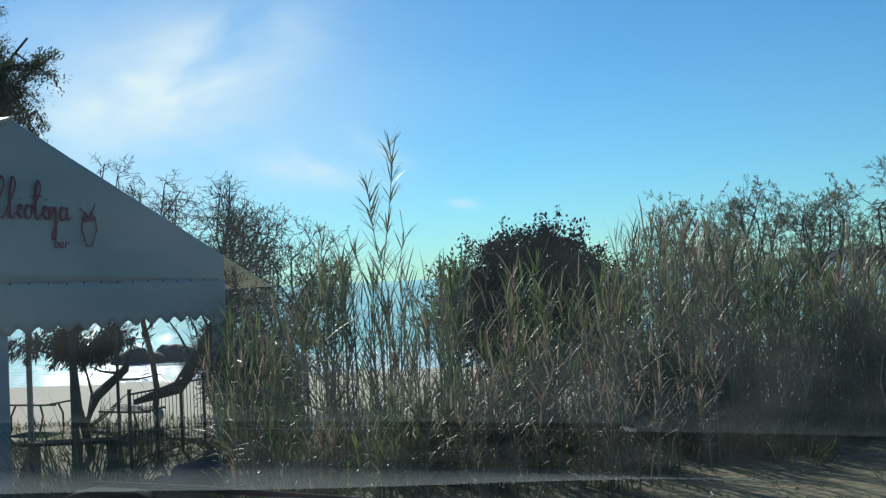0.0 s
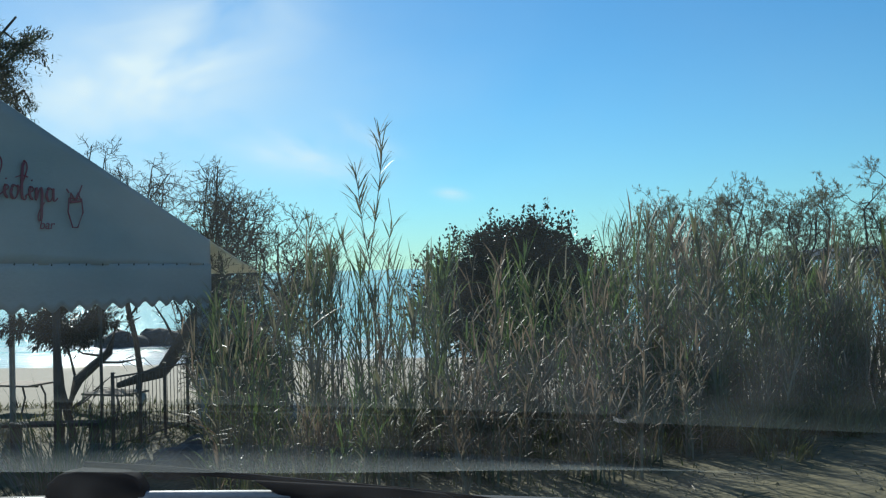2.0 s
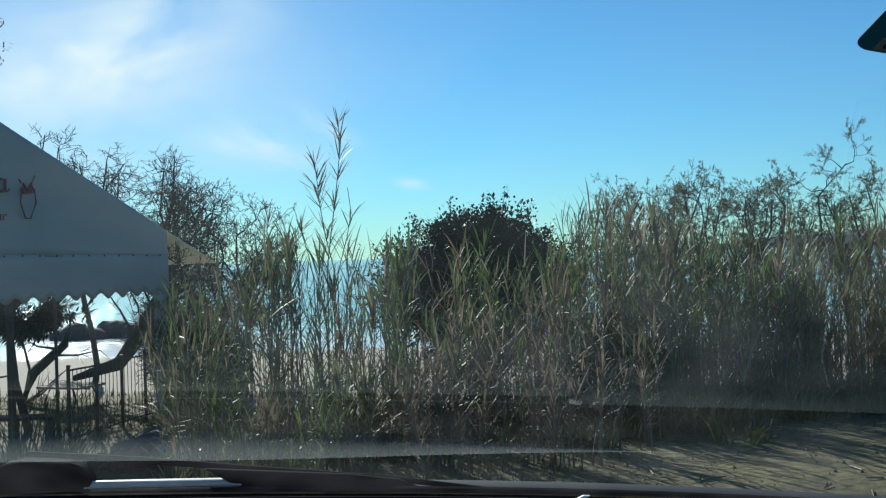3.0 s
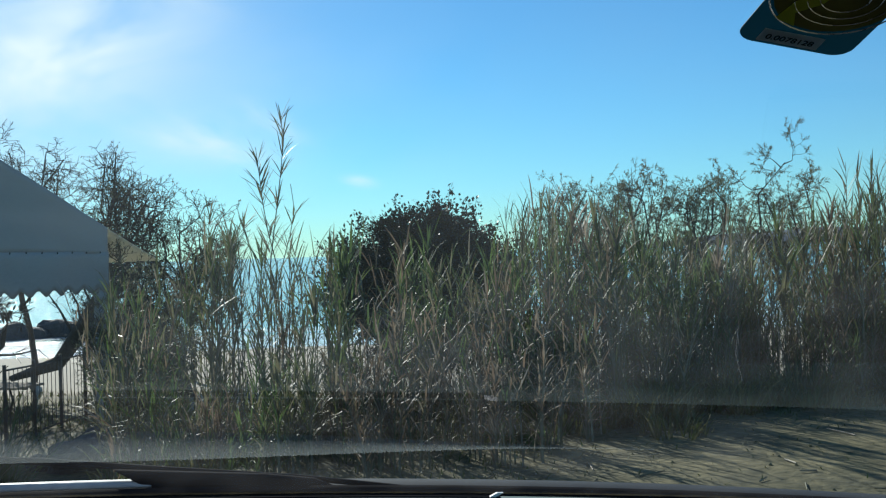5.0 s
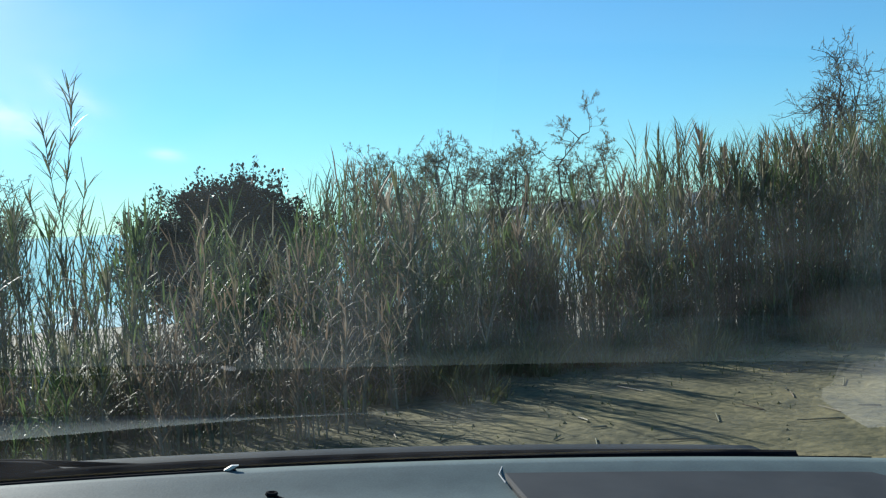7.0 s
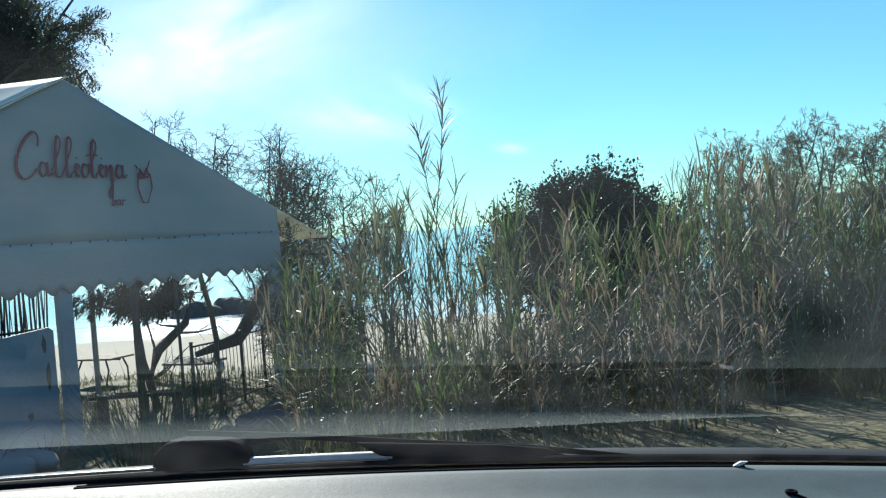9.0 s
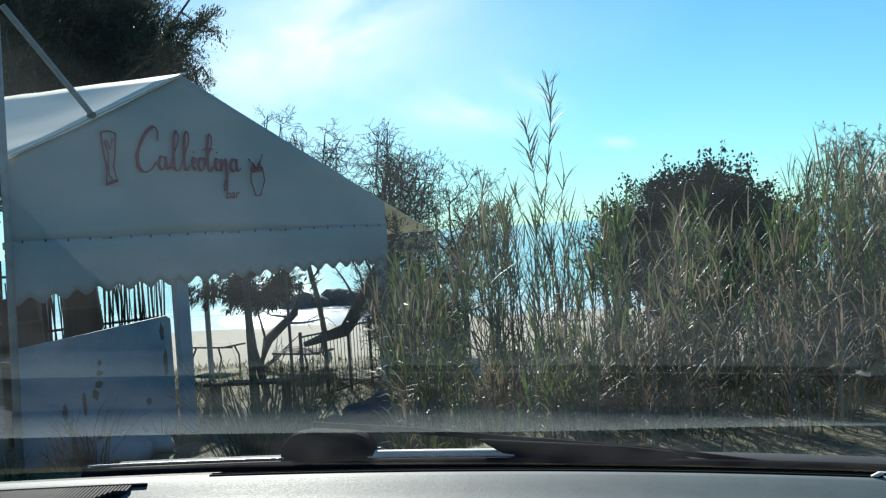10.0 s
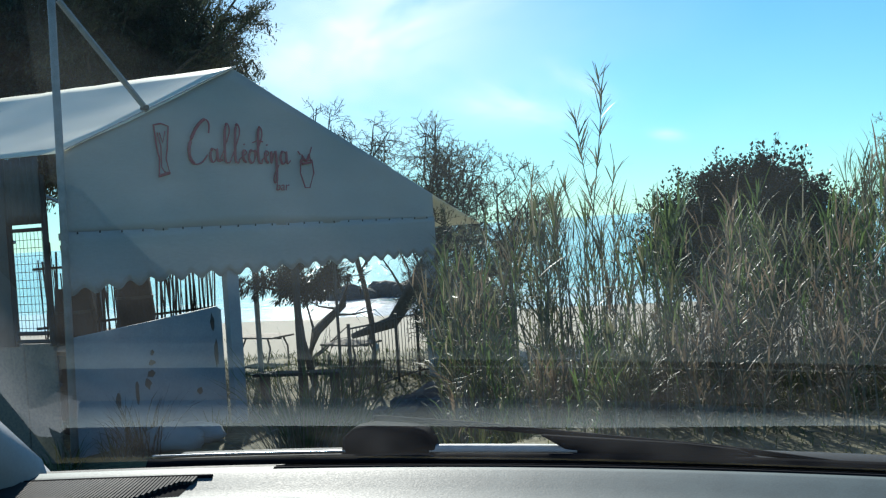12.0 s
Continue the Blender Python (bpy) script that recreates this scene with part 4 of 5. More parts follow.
def build_reeds():
    x = -2.6
    i = 0
    while x < 11.5:
        rng = random.Random(100 + i)
        right = x > 2.1
        stalks, green, dry, brown = Shape(), Shape(), Shape(), Shape()
        thin = 0.8 if -1.1 < x < 0.2 else 0.8 if 0.2 < x < 1.6 else 0.95
        n_hub = 13 if right else 9
        hubs = [(x + (q + rng.random()) * 0.8 / n_hub, rng.random(), rng.uniform(-0.2, 0.08), rng.random()) for q in range(n_hub)]
        for k in range(int((66 if x < 1.2 else 82 if not right else 125 if x < 3.4 else 135) * thin)):
            hx, hy, dh, tone = rng.choice(hubs)
            rx = hx + rng.gauss(0, 0.11 if right else 0.08)
            if right:
                ry = 8.45 + 0.08 * (x - 2) - 0.6 + 2.0 * hy * hy + rng.gauss(0, 0.15)
            else:
                ry = 8.2 - 1.2 + 2.5 * hy + rng.gauss(0, 0.15)
            if -0.25 < rx < 0.45 and ry > 7.6 and rng.random() < 0.35:
                continue
            low = rx < -0.172 * ry + rng.uniform(-0.08, 0.12)
            if rx < -0.228 * ry or (low and rng.random() < 0.05):
                continue
            u = rng.random()
            hz = top_z(rx) + 0.10 + dh - 0.8 * u * u + (ry - 8.6) * 0.06
            if low:
                hz = min(hz, rng.uniform(0.2, 1.0))
            h = max(0.5, hz - ground_z(rx, ry))
            v = tone + rng.gauss(0, 0.12)
            reed(stalks, green if v < 0.42 else dry if v < (0.95 if right else 0.82) else brown, rx, ry, h + (0.22 if right and rng.random() < 0.12 else 0), rng, rng.choice((13, 16, 20)), plume=0.2)
        # shorter growth along the front edge, dead and brown in the middle
        hubs = [(x + (q + rng.random()) * 0.8 / 10, rng.random(), rng.uniform(0.7, 1.15), rng.random()) for q in range(10)]
        for k in range(125 if not right else 100):
            hx, hy, hh, tone = rng.choice(hubs)
            rx = hx + rng.gauss(0, 0.07)
            ry = 5.5 + 2.3 * hy + rng.gauss(0, 0.12) + 1.0 * smooth01((rx - 1.0) / 1.0) if not right else 7.25 + 0.1 * (rx - 2) + 0.9 * hy + rng.gauss(0, 0.1)
            if rx < -0.2 * ry + 0.2:
                continue
            if right:
                h = rng.uniform(0.25, 0.8)
            elif rx > 0.0:
                h = rng.uniform(0.45, 1.15) * (0.65 + 0.35 * (ry - 5.2) / 2.5)
            else:
                h = rng.uniform(0.3, 0.9) * (0.55 + 0.45 * (ry - 5.2) / 2.5)
            u = tone + rng.gauss(0, 0.12)
            dead = 0.56 if 0.1 < rx < 1.9 else 0.2
            reed(stalks, brown if u < dead else green if u < dead + 0.35 else dry, rx, ry, h * hh, rng, 14, 0.4)
        if stalks.v:
            clump = thing("reed_clump", "dense clump of giant reeds, green blades and dry brown canes" if right else "tangled giant reeds, half dry, with brown canes", "reeds", group="reeds along the bank", kind="stuff")
            part("canes", stalks, M_CANE, clump)
            part("green_blades", green, M_REEDGREEN, clump)
            part("dry_blades", dry, M_REED, clump)
            part("dead_blades", brown, M_REEDBROWN, clump)
        x += 0.8
        i += 1


build_reeds()


def build_tall_reed():
    """The lone plumes that stand far above the bank."""
    t = thing("tall_reed", "tall thin reed stems with spiky tufts above the rest", "reed")
    rng = random.Random(7)
    sh, lf = Shape(), Shape()
    y = 9.9
    stems = (((-0.62, 1.2), (-0.50, 1.99), (-0.45, 2.46), (-0.52, 2.76), (1.45, 1.75, 2.08, 2.24, 2.45, 2.56)),
             ((-0.52, 1.0), (-0.66, 1.6), (-0.69, 1.95), (-0.73, 2.32), (1.5, 1.8, 1.86, 1.92, 2.1, 2.18)),
             ((-0.55, 1.0), (-0.42, 1.45), (-0.36, 1.75), (-0.40, 1.95), (1.4, 1.6)),
             ((-1.2, 1.0), (-1.21, 1.4), (-1.2, 1.6), (-1.16, 1.78), (1.45, 1.55, 1.62)),
             ((-0.75, 1.0), (-0.82, 1.4), (-0.9, 1.6), (-0.93, 1.75), (1.45, 1.55)))
    for *nodes, tufts in stems:
        z0 = ground_z(nodes[0][0], y)
        xs_, zs_ = [nodes[0][0] - 0.02] + [n[0] for n in nodes], [z0] + [n[1] for n in nodes]
        def at(z):
            return Vector((float(np.interp(z, zs_, xs_)), y, z))
        top = zs_[-1]
        sh.tube([at(z0 + (top - z0) * u / 12) for u in range(13)], [0.011 - 0.008 * u / 12 for u in range(13)], 5, cap=False)
        for tz in tufts:
            lean = rng.choice((0, math.pi))
            for k in range(7):
                blade(lf, at(tz + rng.uniform(-0.07, 0.05)), lean + (math.pi if k % 3 == 0 else 0) + rng.gauss(0, 0.7), rng.uniform(0.7, 1.35), rng.uniform(0.16, 0.3), rng.uniform(0.008, 0.012), rng.uniform(-0.05, 0.15), rng)
        for k in range(6):
            blade(lf, at(rng.uniform(z0 + 1.2, top - 0.3)), rng.uniform(0, 6.28), rng.uniform(0.2, 1.3), rng.uniform(0.15, 0.35), 0.006, rng.uniform(0.1, 0.5), rng)
    part("stems", sh, M_CANE, t)
    tagged(part("tufts", lf, M_REED, t), kind="stuff")


build_tall_reed()


def build_plumes():
    """Groups of taller leafy canes that break the line of the bank."""
    rng = random.Random(19)
    for x, top, n in ((-0.9, 1.66, 4), (0.05, 1.5, 3), (1.66, 1.78, 5), (1.9, 1.86, 4), (3.12, 1.5, 3), (3.72, 1.62, 4), (4.93, 2.1, 5), (5.3, 2.14, 6), (5.68, 1.98, 5), (6.08, 2.06, 5), (6.5, 1.95, 4), (7.0, 2.1, 5)):
        t = thing("tall_cane", "tall leafy reed canes rising above the bank", "reed", group="tall canes")
        sh, lf = Shape(), Shape()
        for _ in range(n):
            px, py = x + rng.gauss(0, 0.07), 8.8 + rng.uniform(-0.15, 0.25)
            z0, tip = ground_z(px, py), top - abs(rng.gauss(0, 0.08))
            lean = rng.gauss(0, 0.06)
            def at(z):
                return Vector((px + lean * ((z - z0) / (tip - z0)) ** 2, py, z))
            sh.tube([at(z0 + (tip - 0.12 - z0) * u / 4) for u in range(5)], [0.008, 0.007, 0.006, 0.004, 0.002], 4, cap=False)
            fan = rng.uniform(0, 6.28)
            for k in range(20):
                u = k / 19
                blade(lf, at(tip - 0.2 - 0.75 * (1 - u)), fan + (math.pi if k % 2 else 0) + rng.gauss(0, 0.35), rng.uniform(1.0, 1.42), rng.uniform(0.2, 0.32), rng.uniform(0.006, 0.010), rng.uniform(0, 0.25), rng)
        part("canes", sh, M_CANE, t)
        tagged(part("blades", lf, M_REED, t), kind="stuff")


build_plumes()


# ---- trees and shrubs ----
def leaf_quad(sh, p, d, length, width):
    s = d.cross(Vector((0.3, 0.2, 1))).normalized() * width
    a, m, b = p, p + d * (length * 0.5), p + d * length
    sh.add([tuple(a), tuple(m - s), tuple(b), tuple(m + s)], [(0, 1, 2, 3)])


def rand_dir(rng):
    while True:
        v = Vector((rng.uniform(-1, 1), rng.uniform(-1, 1), rng.uniform(-1, 1)))
        if 0.05 < v.length < 1:
            return v.normalized()


def tree(name, label, category, base, centre, radii, seed, leaf_mat, limbs=9, twigs=14, leaves=26, leaf_len=0.09, leaf_wid=0.012, trunk_r=0.12, spread=0.16, up=0.3, lump=0.35, bare=0.0, shell=0.45, group="", fork_at=0.45, reach=1.0):
    """A trunk, limbs that fan into an uneven crown, twigs and many small leaves along the twigs."""
    rng = random.Random(seed)
    t = thing(name, label, category, group=group)
    wood, crown = Shape(), Shape()
    base, centre = Vector(base), Vector(centre)
    fork = base.lerp(centre, fork_at) + Vector((rng.uniform(-0.2, 0.2), 0, 0)) * radii[0] * 0.3
    wood.tube([base - Vector((0, 0, 0.2)), base.lerp(fork, 0.5) + Vector((rng.uniform(-0.1, 0.1), rng.uniform(-0.1, 0.1), 0)), fork], [trunk_r * 1.25, trunk_r, trunk_r * 0.8], 8)
    for i in range(limbs):
        d = rand_dir(rng)
        d.z = abs(d.z) * 0.9 - 0.25 + up * 0.5
        grow = 1 + lump * noise.noise(d * 1.7 + Vector((seed, 0, 0)))
        tip = centre + Vector((d.x * radii[0], d.y * radii[1], d.z * radii[2])) * grow * rng.uniform(0.55, 0.9)
        mid = fork.lerp(tip, 0.5) + rand_dir(rng) * 0.12 * radii[0]
        wood.tube([fork, mid, tip], [trunk_r * 0.5, trunk_r * 0.28, trunk_r * 0.1], 5, cap=False)
        for k in range(twigs):
            s = mid.lerp(tip, rng.random()) if rng.random() < 0.8 else fork.lerp(mid, rng.uniform(0.4, 1))
            e = rand_dir(rng)
            e.z += up
            q = (s - centre)
            out = Vector((q.x / radii[0], q.y / radii[1], q.z / radii[2]))
            e = (e + out * 0.7).normalized()
            ln = min(radii) * rng.uniform(0.3, 0.62) * reach
            m1 = s + e * ln * 0.5 + rand_dir(rng) * ln * 0.1
            tw = s + e * ln + Vector((0, 0, 0.06 * ln))
            wood.tube([s, m1, tw], [trunk_r * 0.09, trunk_r * 0.06, trunk_r * 0.02], 3, cap=False)
            if rng.random() < bare:
                for _ in range(4):
                    a = m1.lerp(tw, rng.random())
                    wood.tube([a, a + (e + rand_dir(rng) * 0.8).normalized() * ln * 0.4], [trunk_r * 0.04, trunk_r * 0.015], 3, cap=False)
                continue
            for _ in range(leaves):
                a = s.lerp(m1, rng.random()) if rng.random() < shell else m1.lerp(tw, rng.uniform(0, 1.05))
                leaf_quad(crown, a + rand_dir(rng) * ln * spread * rng.random(), (e + rand_dir(rng) * 0.9).normalized(), leaf_len * rng.uniform(0.6, 1.3), leaf_wid * rng.uniform(0.7, 1.3))
    part("trunk", wood, M_BARK, t, "grey branching trunk")
    part("crown", crown, leaf_mat, t)
    return t


def wiry_tree(name, label, base, centre, radii, seed, limbs=8, branches=8, twigs=7, leaf_mat=None, leaves=3, leaf_len=0.05, leaf_wid=0.008, trunk_r=0.07, droop=0.0, fine=0.005):
    """A tree of crooked limbs that fork three times into fine curling twigs with sparse small leaves."""
    rng = random.Random(seed)
    t = thing(name, label, "tree", group="tamarisks")
    wood, crown = Shape(), Shape()
    base, centre = Vector(base), Vector(centre)
    R = Vector(radii)
    def crooked(a, b, bow, n=4):
        k = rand_dir(rng) * bow * (b - a).length
        k2 = rand_dir(rng) * bow * 0.5 * (b - a).length
        return [a.lerp(b, i / n) + k * math.sin(math.pi * i / n) + k2 * math.sin(2 * math.pi * i / n) for i in range(n + 1)]
    def on(path, u):
        i = min(int(u * (len(path) - 1)), len(path) - 2)
        return path[i].lerp(path[i + 1], u * (len(path) - 1) - i)
    fork = base.lerp(centre - Vector((0, 0, R.z * 0.8)), 0.75)
    trunk = crooked(base - Vector((0, 0, 0.2)), fork, 0.06)
    wood.tube(trunk, [trunk_r * k for k in (1.3, 1.1, 1.0, 0.95, 0.9)], 7)
    for i in range(limbs):
        d = rand_dir(rng)
        d.z = abs(d.z) if rng.random() < 0.8 else d.z * 0.6
        tip = centre + Vector((d.x * R.x, d.y * R.y, d.z * R.z)) * rng.uniform(0.5, 0.85)
        limb = crooked(fork, tip, 0.16)
        wood.tube(limb, [trunk_r * k for k in (0.6, 0.5, 0.4, 0.3, 0.2)], 5, cap=False)
        for j in range(branches):
            a = on(limb, rng.uniform(0.3, 1.0))
            o = a - centre
            d = (rand_dir(rng) + Vector((o.x / R.x, o.y / R.y, o.z / R.z)) * 0.8 + Vector((0, 0, 0.35 - droop))).normalized()
            br = crooked(a, a + Vector((d.x * R.x, d.y * R.y, d.z * R.z)) * rng.uniform(0.25, 0.5), 0.22)
            wood.tube(br, [trunk_r * 0.2, trunk_r * 0.16, trunk_r * 0.12, trunk_r * 0.09, max(trunk_r * 0.06, fine)], 4, cap=False)
            for k in range(twigs):
                a = on(br, rng.uniform(0.25, 1.0))
                e = (rand_dir(rng) + d * 0.8 + Vector((0, 0, 0.15 - droop))).normalized()
                tw = crooked(a, a + e * min(radii) * rng.uniform(0.18, 0.42), 0.25, 3)
                wood.tube(tw, [fine * 1.4, fine * 1.2, fine, fine * 0.7], 3, cap=False)
                for m in range(3):
                    a2 = on(tw, rng.uniform(0.3, 1.0))
                    f = (rand_dir(rng) + e * 0.7).normalized()
                    b2 = a2 + f * min(radii) * rng.uniform(0.07, 0.18)
                    wood.tube([a2, b2], [fine, fine * 0.6], 3, cap=False)
                    for _ in range(leaves):
                        leaf_quad(crown, a2.lerp(b2, rng.uniform(0.1, 1.1)), (f + rand_dir(rng) * 0.9).normalized(), leaf_len * rng.uniform(0.6, 1.3), leaf_wid * rng.uniform(0.7, 1.3))
    part("trunk", wood, M_BARK, t, "dark crooked branches and twigs")
    tagged(part("crown", crown, leaf_mat, t), kind="stuff")
    return t


def gz(x, y):
    return (x, y, ground_z(x, y))


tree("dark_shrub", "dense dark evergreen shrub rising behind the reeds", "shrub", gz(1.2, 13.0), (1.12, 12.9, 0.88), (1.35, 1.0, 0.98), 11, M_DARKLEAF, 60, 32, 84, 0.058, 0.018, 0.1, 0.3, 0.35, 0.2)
FEATHER = "feathery grey-green tamarisk with fine curling twigs behind the reeds"
wiry_tree("tamarisk", FEATHER, gz(3.6, 14.6), (3.6, 14.6, 1.4), (0.9, 0.8, 1.2), 21, 9, 8, 7, M_TAMARISK, 18, 0.05, 0.0045, 0.045, fine=0.0026)
wiry_tree("tamarisk", FEATHER, gz(4.5, 14.8), (4.45, 14.8, 1.5), (0.9, 0.8, 1.4), 22, 10, 8, 7, M_TAMARISK, 18, 0.05, 0.0045, 0.045, fine=0.0026)
wiry_tree("tamarisk", FEATHER, gz(5.5, 14.6), (5.45, 14.6, 1.25), (0.8, 0.8, 1.2), 23, 9, 8, 7, M_TAMARISK, 18, 0.05, 0.0045, 0.045, fine=0.0026)
wiry_tree("tamarisk", FEATHER, gz(7.1, 14.9), (7.05, 14.9, 1.45), (1.0, 0.8, 1.4), 28, 10, 8, 8, M_TAMARISK, 18, 0.05, 0.0045, 0.045, fine=0.0026)
wiry_tree("tamarisk", FEATHER, gz(11.2, 13.4), (11.0, 13.4, 1.9), (1.3, 1.2, 1.6), 29, 10, 8, 8, M_TAMARISK, 5, 0.055, 0.006, 0.06, fine=0.004)
wiry_tree("tamarisk", "nearly bare crooked tree behind the canopy", gz(-6.3, 21.4), (-6.5, 21, 2.9), (1.45, 1.1, 1.45), 24, 13, 8, 6, M_TAMARISK, 1, 0.05, 0.008, 0.06, fine=0.005)
wiry_tree("tamarisk", "round wiry tree with sparse leaves beside the canopy", gz(-4.6, 21), (-4.6, 21, 2.25), (1.4, 1.3, 1.5), 25, 15, 9, 7, M_TAMARISK, 4, 0.06, 0.010, 0.07, fine=0.005)
wiry_tree("tamarisk", "small round wiry tree beside the canopy", gz(-2.95, 20.6), (-2.95, 20.6, 1.3), (1.0, 1.0, 1.2), 26, 11, 8, 7, M_TAMARISK, 4, 0.06, 0.010, 0.06, fine=0.005)
wiry_tree("tamarisk", "tangled low bush at the end of the fence", gz(-3.0, 15.6), (-2.95, 15.6, 0.2), (1.0, 0.7, 1.5), 27, 11, 9, 8, M_TAMARISK, 6, 0.07, 0.008, 0.05, fine=0.004)
wiry_tree("tamarisk", "tangled low bush under the canopy corner", gz(-2.5, 13.4), (-2.5, 13.4, 0.1), (0.75, 0.6, 1.2), 34, 10, 9, 8, M_TAMARISK, 6, 0.07, 0.008, 0.04, fine=0.004)
wiry_tree("tamarisk", "low bare bush over the sand behind the fence", gz(-4.3, 19.4), (-4.35, 19.4, 0.35), (0.85, 0.8, 1.2), 33, 9, 7, 6, M_DARKLEAF, 1, 0.05, 0.01, 0.022, fine=0.005)
tree("pine_tree", "large dark pine behind the bar canopy", "tree", gz(-16.5, 27), (-15.75, 27, 7.6), (6.2, 4.2, 5.6), 31, M_PINE, 120, 30, 130, 0.17, 0.02, 0.3, 0.45, 0.0, 0.25, shell=0.4, reach=0.42)


# ---- things round the bar ----
def bent(pts, radii, n=8):
    return Shape().tube(pts, radii, n)


def leaning_tree(label, spine, radii, twigs, seed):
    rng = random.Random(seed)
    t = thing("leaning_tree", label, "tree")
    part("trunk", bent(spine, radii, 9), M_BARK, t, "dark leaning trunk", smooth=True)
    sh = Shape()
    for p, q in twigs:
        p, q = Vector(p), Vector(q)
        sh.tube([p, p.lerp(q, 0.5) + rand_dir(rng) * 0.08, q], [0.03, 0.018, 0.006], 5, cap=False)
        for _ in range(7):
            a = p.lerp(q, rng.uniform(0.3, 1))
            sh.tube([a, a + (q - p).normalized() * 0.25 + rand_dir(rng) * 0.3], [0.008, 0.002], 3, cap=False)
    part("bare_branches", sh, M_BARK, t)


leaning_tree("dark bare trunk leaning over the sand", [(-6.72, 18.1, -1.5), (-6.37, 18, -0.61), (-5.81, 18, -0.13), (-5.63, 18, 0.45)], [0.13, 0.10, 0.075, 0.04],
             [((-6.4, 18, -0.65), (-6.6, 18.2, 0.6)), ((-5.9, 18, -0.2), (-6.5, 18, 0.0)), ((-6.1, 18, -0.3), (-5.2, 18.1, -0.25)), ((-6.6, 18.05, -1.2), (-5.9, 18.0, -0.7)), ((-6.6, 18.05, -1.2), (-5.7, 18.0, -0.5))], 3)
leaning_tree("thick dark trunk leaning over the fence", [(-2.6, 17.8, -1.5), (-2.8, 17.5, -0.3), (-3.3, 17.15, 0.75)], [0.15, 0.13, 0.10],
             [((-3.1, 17.3, 0.4), (-3.6, 17.4, 1.2))], 4)
leaning_tree("sawn-off dark trunk hanging over the sand", [(-3.35, 17.1, 1.1), (-3.9, 17, 0.6), (-4.35, 17, -0.07), (-4.6, 17, -0.40), (-5.35, 17, -0.62)], [0.13, 0.15, 0.13, 0.12, 0.05],
             [((-4.2, 17, 0.2), (-4.5, 17.2, 0.95)), ((-4.3, 17, 0.0), (-4.9, 17.3, 0.9)), ((-4.0, 17, 0.5), (-4.15, 17, 1.1))], 6)
tree("olive_tree", "dark-leaved tree hanging under the canopy edge", "tree", gz(-5.2, 14.6), (-5.55, 14.7, 0.68), (1.2, 0.6, 0.5), 41, M_DARKLEAF, 20, 18, 22, 0.14, 0.014, 0.055, 0.3, -0.35, 0.3, 0.15, fork_at=0.8)


def bar_table(x, y, turn, top_z, length, label):
    m = pose(x, y, ground_z(x, y), 0, 0, turn)
    t = thing("table", label, "table", m, group="beach tables")
    h = top_z - ground_z(x, y)
    for k in range(4):
        part("table_slat", Shape().box(-length / 2, length / 2, -0.32 + k * 0.165, -0.17 + k * 0.165, h - 0.035, h), M_WOOD, t, bevel=0.006)
    part("table_rail", Shape().box(-length / 2 + 0.06, length / 2 - 0.06, -0.02, 0.02, h - 0.07, h - 0.037), M_DARKWOOD, t)
    for sx in (-1, 1):
        for sy in (-1, 1):
            part("leg", bent([(sx * (length / 2 - 0.2), sy * 0.22, h - 0.036), (sx * (length / 2 - 0.12), sy * 0.25, h * 0.55), (sx * (length / 2 - 0.16), sy * 0.3, 0.0)], 0.018, 6), M_DARKMETAL, t)


bar_table(-7.42, 18.0, -20, -0.64, 0.95, "weathered wooden table with curved metal legs on the sand")
bar_table(-5.2, 16.4, -24, -0.65, 0.85, "weathered wooden table with metal legs by the fence")


def bench():
    b = thing("bench", "long dark wooden bench beside the canopy posts", "bench")
    part("seat", Shape().box(-5.5, -4.25, 12.75, 13.05, -0.66, -0.62), M_DARKWOOD, b, bevel=0.006)
    for x in (-5.4, -4.85, -4.4):
        part("leg", Shape().box(x, x + 0.06, 12.78, 13.02, -1.35, -0.664), M_DARKWOOD, b, bevel=0.006)


bench()


def bar_fence(a, b, posts):
    """A fence of thin upright bars between two rails."""
    a, b = Vector(a), Vector(b)
    f = thing("metal_fence", "thin dark metal bar fence at the beach edge", "fence")
    n = int((b - a).length / 0.095)
    def at(t, h):
        p = a.lerp(b, t)
        return (p.x, p.y, ground_z(p.x, p.y) + h)
    for k in range(posts + 1):
        part("post", bent([at(k / posts, -0.1), at(k / posts, 1.05)], 0.025, 6), M_DARKMETAL, f)
    for h in (0.08, 0.98):
        part("rail", bent([at(i / 8, h) for i in range(9)], 0.014, 5), M_DARKMETAL, f)
    for k in range(1, n):
        part("bar", bent([at(k / n, 0.08), at(k / n, 0.98)], 0.0055, 4), M_DARKMETAL, f)


bar_fence((-4.3, 13.45, 0), (-3.75, 15.3, 0), 3)
bar_fence((-3.75, 15.3, 0), (-2.4, 17.0, 0), 2)


def stick_screen():
    s = thing("stick_screen", "dark screen of upright sticks behind the bar counter", "screen", CANOPY)
    rng = random.Random(12)
    x = 1.15
    while x < 4.1:
        r = rng.choice((0.007, 0.010, 0.015))
        b = 3.2 + rng.uniform(-0.08, 0.08)
        part("stick", bent([(x, b, -1.3), (x + rng.uniform(-0.04, 0.04), b, 0.0), (x + rng.uniform(-0.1, 0.1), b, rng.uniform(0.9, 1.5))], r, 5), M_DARKWOOD, s)
        x += rng.uniform(0.018, 0.05)
    for z in (0.15, 1.0):
        part("rail", bent([(1.1, 3.3, z), (4.1, 3.3, z)], 0.02, 5), M_DARKWOOD, s)


stick_screen()


